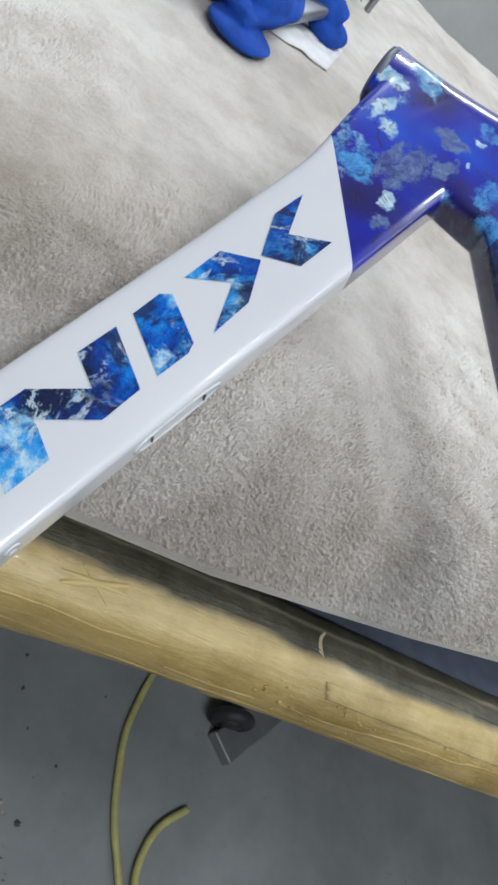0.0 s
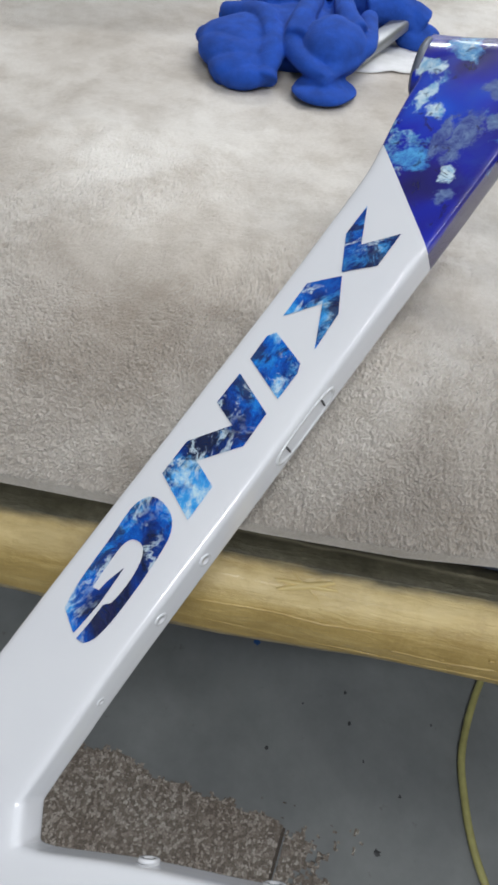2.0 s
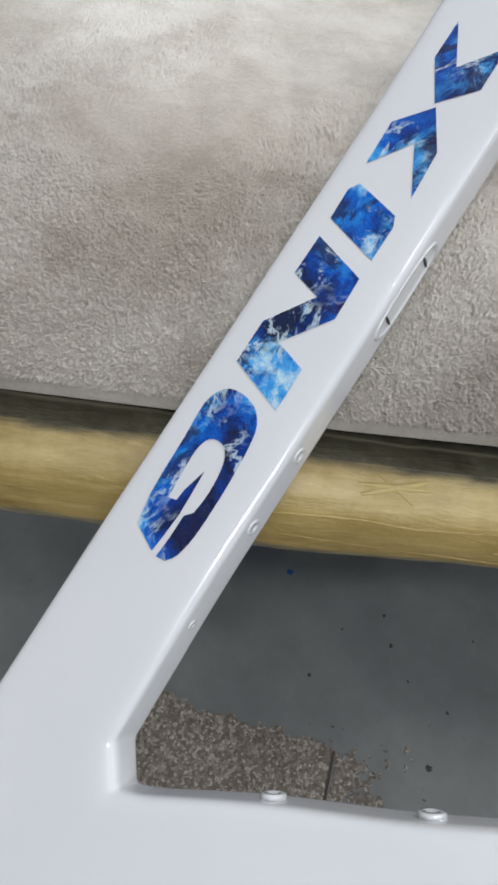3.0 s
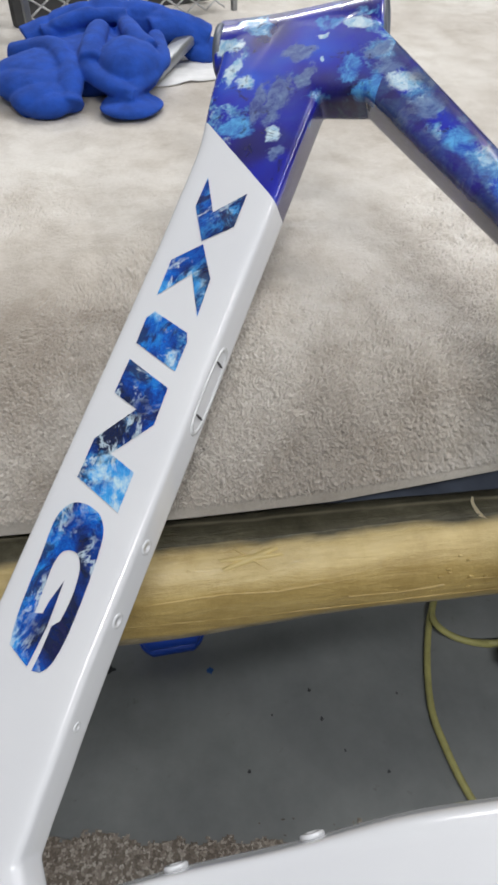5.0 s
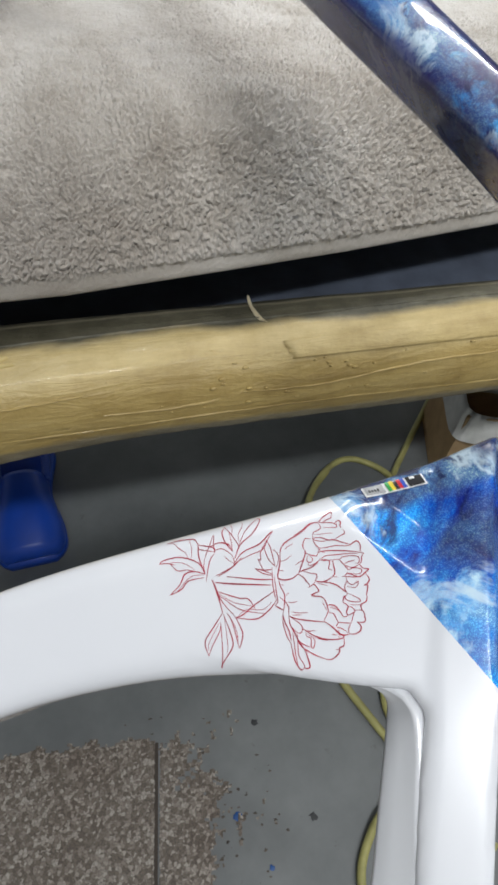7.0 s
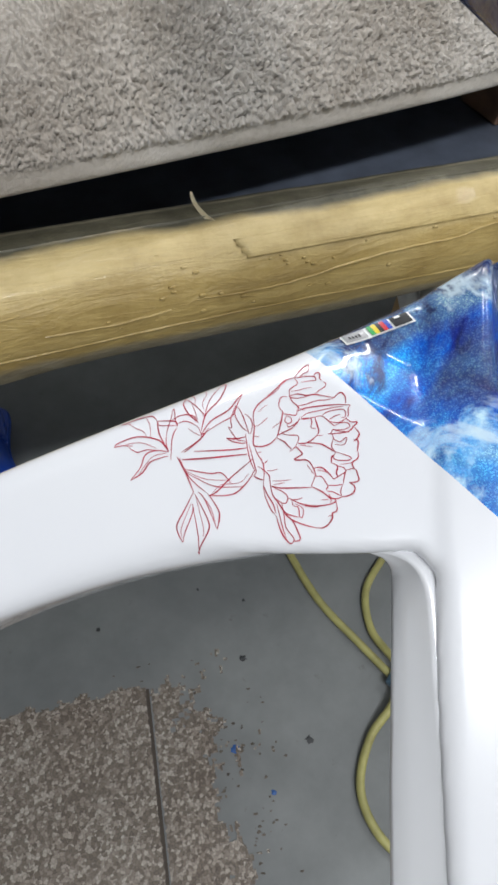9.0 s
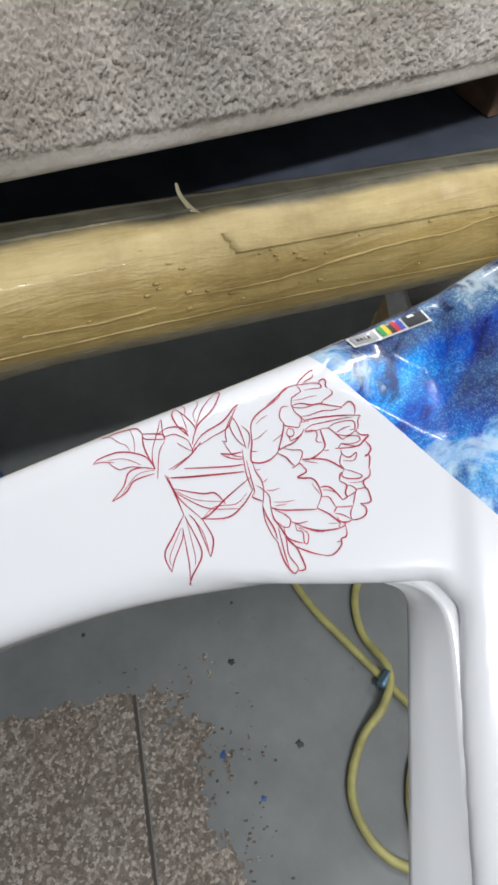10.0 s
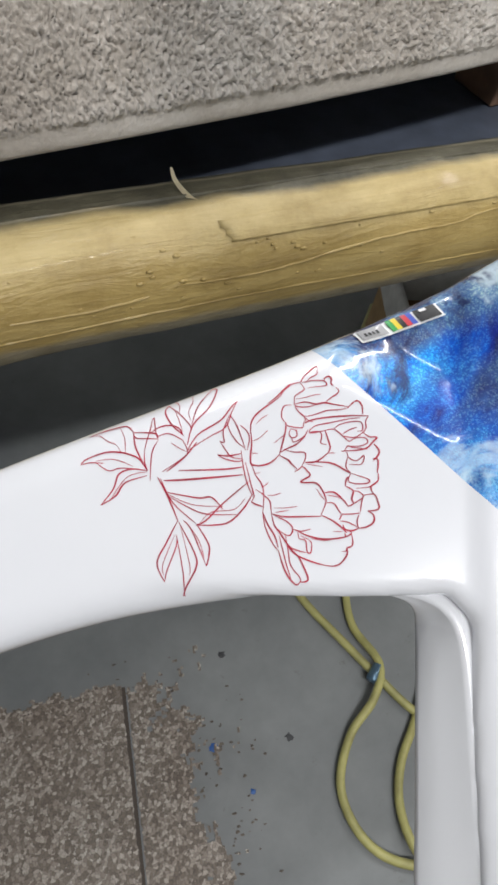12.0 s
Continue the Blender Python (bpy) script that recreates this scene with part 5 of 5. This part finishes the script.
def drip(x, y, r, mat):
    bm = bmesh.new()
    rng = random.Random(int(x * 7919 + y * 104729))
    c = bm.verts.new((x, y, 0.0022))
    ring = [bm.verts.new((x + r * (0.35 + 0.65 * rng.random()) * math.cos(2 * math.pi * k / 12), y + r * (0.35 + 0.65 * rng.random()) * math.sin(2 * math.pi * k / 12), 0.0012)) for k in range(12)]
    for k in range(12):
        bm.faces.new((c, ring[k], ring[(k + 1) % 12]))
    return tagged(mesh_object("paint_drip", bm, mat), "dried paint drip on the grey floor", "paint drip", "paint drips on the floor")


for x, y, r, m in ((-0.186, 0.208, 0.008, DRIP_BLUE), (-0.002, -0.183, 0.008, DRIP_BLUE), (0.051, -0.072, 0.007, DRIP_DARK), (-0.02, 0.153, 0.004, DRIP_DARK), (-0.008, 0.103, 0.005, DRIP_DARK), (-0.139, 0.038, 0.005, DRIP_DARK), (0.082, 0.011, 0.004, DRIP_DARK), (0.1, -0.206, 0.008, DRIP_DARK), (-0.36, 0.23, 0.011, DRIP_DARK), (0.03, -0.25, 0.005, DRIP_BLUE), (-0.09, 0.12, 0.003, DRIP_DARK), (0.02, 0.05, 0.003, DRIP_DARK), (0.13, 0.13, 0.003, DRIP_DARK)):
    drip(x, y, r, m)

# raised folds in the film on the rail
PALE_TAPE = plain("pale_tape", (0.66, 0.58, 0.4), 0.4)


def tape_fold(points, wide, high):
    """A low crease in the film: places along the rail and angles round it, in degrees."""
    bm = bmesh.new()
    rows_ = []
    fine = spline([(x, a, 0) for x, a in points], 12)
    for i, q in enumerate(fine):
        end = math.sin(math.pi * (i + 0.5) / len(fine)) ** 0.4
        row = []
        for off, h in ((-1, -0.0012), (-0.35, high), (0.35, high), (1, -0.0012)):
            a = math.radians(q.y + 0.8 * noise.noise((q.x * 90, 3, 1))) + off * wide * end / 0.04
            r = 0.04 + h * end + 0.0012 * noise.noise((q.x * 6, math.cos(a) * 1.2, math.sin(a) * 1.2))
            row.append(bm.verts.new((q.x, -0.004 + r * math.cos(a), 0.683 + r * math.sin(a))))
        rows_.append(row)
    for r, q in zip(rows_, rows_[1:]):
        for k in range(3):
            bm.faces.new((r[k], q[k], q[k + 1], r[k + 1]))
    bmesh.ops.recalc_face_normals(bm, faces=bm.faces[:])
    return part("tape_fold", bm, TAPE, bench)


for points, wide, high in (([(-0.015, 160), (0.013, 162), (0.046, 161), (0.081, 155), (0.118, 151), (0.157, 150), (0.186, 144), (0.26, 141)], 0.0009, 0.0004), ([(0.019, 128), (0.055, 131), (0.097, 132), (0.134, 131)], 0.0007, 0.0003), ([(-0.24, 152), (-0.19, 148), (-0.15, 150), (-0.11, 146)], 0.001, 0.0002), ([(-0.1, 166), (-0.06, 168), (-0.03, 165)], 0.0012, 0.0002), ([(-0.32, 95), (-0.2, 97), (-0.1, 94), (0.0, 92), (0.12, 90), (0.3, 92)], 0.0008, 0.0005), ([(-0.3, 178), (-0.15, 183), (0.0, 180), (0.2, 184)], 0.0008, 0.0001)):
    tape_fold(points, wide, high)

# a second turn of film that ends in a torn edge
bm = bmesh.new()
rows_ = []
for i in range(61):
    row = []
    for k in range(13):
        a = 118 + 1.4 * k
        x = 0.012 + 0.0015 * noise.noise((k * 0.45, 2, 5)) + 0.006 * (k / 12) + 0.0057 * i
        r = 0.0402 + 0.0012 * noise.noise((x * 6, math.cos(math.radians(a)) * 1.2, math.sin(math.radians(a)) * 1.2))
        row.append(bm.verts.new((x, -0.004 + r * math.cos(math.radians(a)), 0.683 + r * math.sin(math.radians(a)))))
    rows_.append(row)
for r, q in zip(rows_, rows_[1:]):
    for k in range(12):
        bm.faces.new((r[k], r[k + 1], q[k + 1], q[k]))
bmesh.ops.recalc_face_normals(bm, faces=bm.faces[:])
bmesh.ops.solidify(bm, geom=bm.faces[:], thickness=0.0003)
part("tape_layer", bm, TAPE, bench, "clouded strip of film with a torn end")

# crossed scraps of pale tape on the rail
STAR_TAPE = plain("straw_tape", (0.56, 0.44, 0.19), 0.5)
for x0, a0, x1, a1 in ((-0.186, 124, -0.148, 107), (-0.178, 104, -0.155, 128), (-0.188, 115, -0.145, 114)):
    bm = bmesh.new()
    rows_ = []
    for i in range(13):
        t = i / 12
        x, a = x0 + (x1 - x0) * t, math.radians(a0 + (a1 - a0) * t)
        w = 0.0022 - 0.0012 * abs(2 * t - 1)
        r = 0.0408 + 0.0012 * noise.noise((x * 6, math.cos(a) * 1.2, math.sin(a) * 1.2))
        rows_.append([bm.verts.new((x + k * w * 0.5, -0.004 + (r - 0.0014 * (abs(k) == 2)) * math.cos(a + k * w / 0.08), 0.683 + (r - 0.0014 * (abs(k) == 2)) * math.sin(a + k * w / 0.08))) for k in (-2, -1, 0, 1, 2)])
    for r, q in zip(rows_, rows_[1:]):
        for k in range(4):
            bm.faces.new((r[k], q[k], q[k + 1], r[k + 1]))
    bmesh.ops.recalc_face_normals(bm, faces=bm.faces[:])
    part("tape_scrap", bm, STAR_TAPE, bench, "short scrap of pale tape")

# small bubbles and lumps under the film
rng = random.Random(11)
for _ in range(90):
    x, a, r = rng.uniform(-0.26, 0.24), math.radians(rng.uniform(118, 182)), rng.uniform(0.0005, 0.0012)
    out = Vector((0, math.cos(a), math.sin(a)))
    along = Vector((1, 0, 0))
    around = out.cross(along)
    base = Vector((x, -0.004, 0.683)) + out * 0.0392
    rings = [[base + out * h + sc * r * (2.0 * math.cos(w) * along + math.sin(w) * around) for w in [2 * math.pi * k / 10 for k in range(10)]] for sc, h in ((1.0, -0.0004), (0.75, 0.0004), (0.3, 0.0006))]
    part("film_bubble", loft(bmesh.new(), rings), TAPE, bench)

# a loose curl of tape on the rail
bm = bmesh.new()
curl = spline([(0.003, -0.008, 0.7225), (0.0, -0.004, 0.7245), (-0.0035, 0.0005, 0.729), (-0.005, 0.002, 0.735)], 5)
rowa, rowb = [], []
for i, p in enumerate(curl):
    w = 0.0022 * (1 - i / len(curl)) + 0.0004
    rowa.append(bm.verts.new(p + Vector((-w, w * 0.5, 0)))), rowb.append(bm.verts.new(p + Vector((w, -w * 0.5, 0))))
for i in range(len(curl) - 1):
    bm.faces.new((rowa[i], rowa[i + 1], rowb[i + 1], rowb[i]))
bmesh.ops.solidify(bm, geom=bm.faces[:], thickness=0.0003)
part("tape_curl", bm, PALE_TAPE, bench, "loose pale curl of tape")

# flaked screed and grit scattered beside the patch
bm = bmesh.new()
rng = random.Random(23)
for _ in range(150):
    y = rng.uniform(-0.5, 0.03)
    x = 0.085 + 0.06 * -min(0.0, y + 0.1) + rng.gauss(0.02, 0.035)
    if y > -0.02:
        x = rng.uniform(-0.1, 0.12)
    r = rng.uniform(0.0008, 0.0038)
    turn = rng.uniform(0, 6.28)
    ring = [askew @ Vector((x + r * rng.uniform(0.4, 1.2) * math.cos(turn + w), y + 0.6 * r * rng.uniform(0.4, 1.2) * math.sin(turn + w), 0.0012)) for w in [2 * math.pi * k / 8 for k in range(8)]]
    top = bm.verts.new(askew @ Vector((x, y, 0.0012 + r * 0.25)))
    ring = [bm.verts.new(p) for p in ring]
    for k in range(8):
        bm.faces.new((top, ring[k], ring[(k + 1) % 8]))
tagged(mesh_object("floor_grit", bm, plain("brown_grit", (0.12, 0.1, 0.085), 0.8, scale=60, vary=0.5)), "dark brown grit and flakes beside the pebble screed", "grit", kind="stuff")
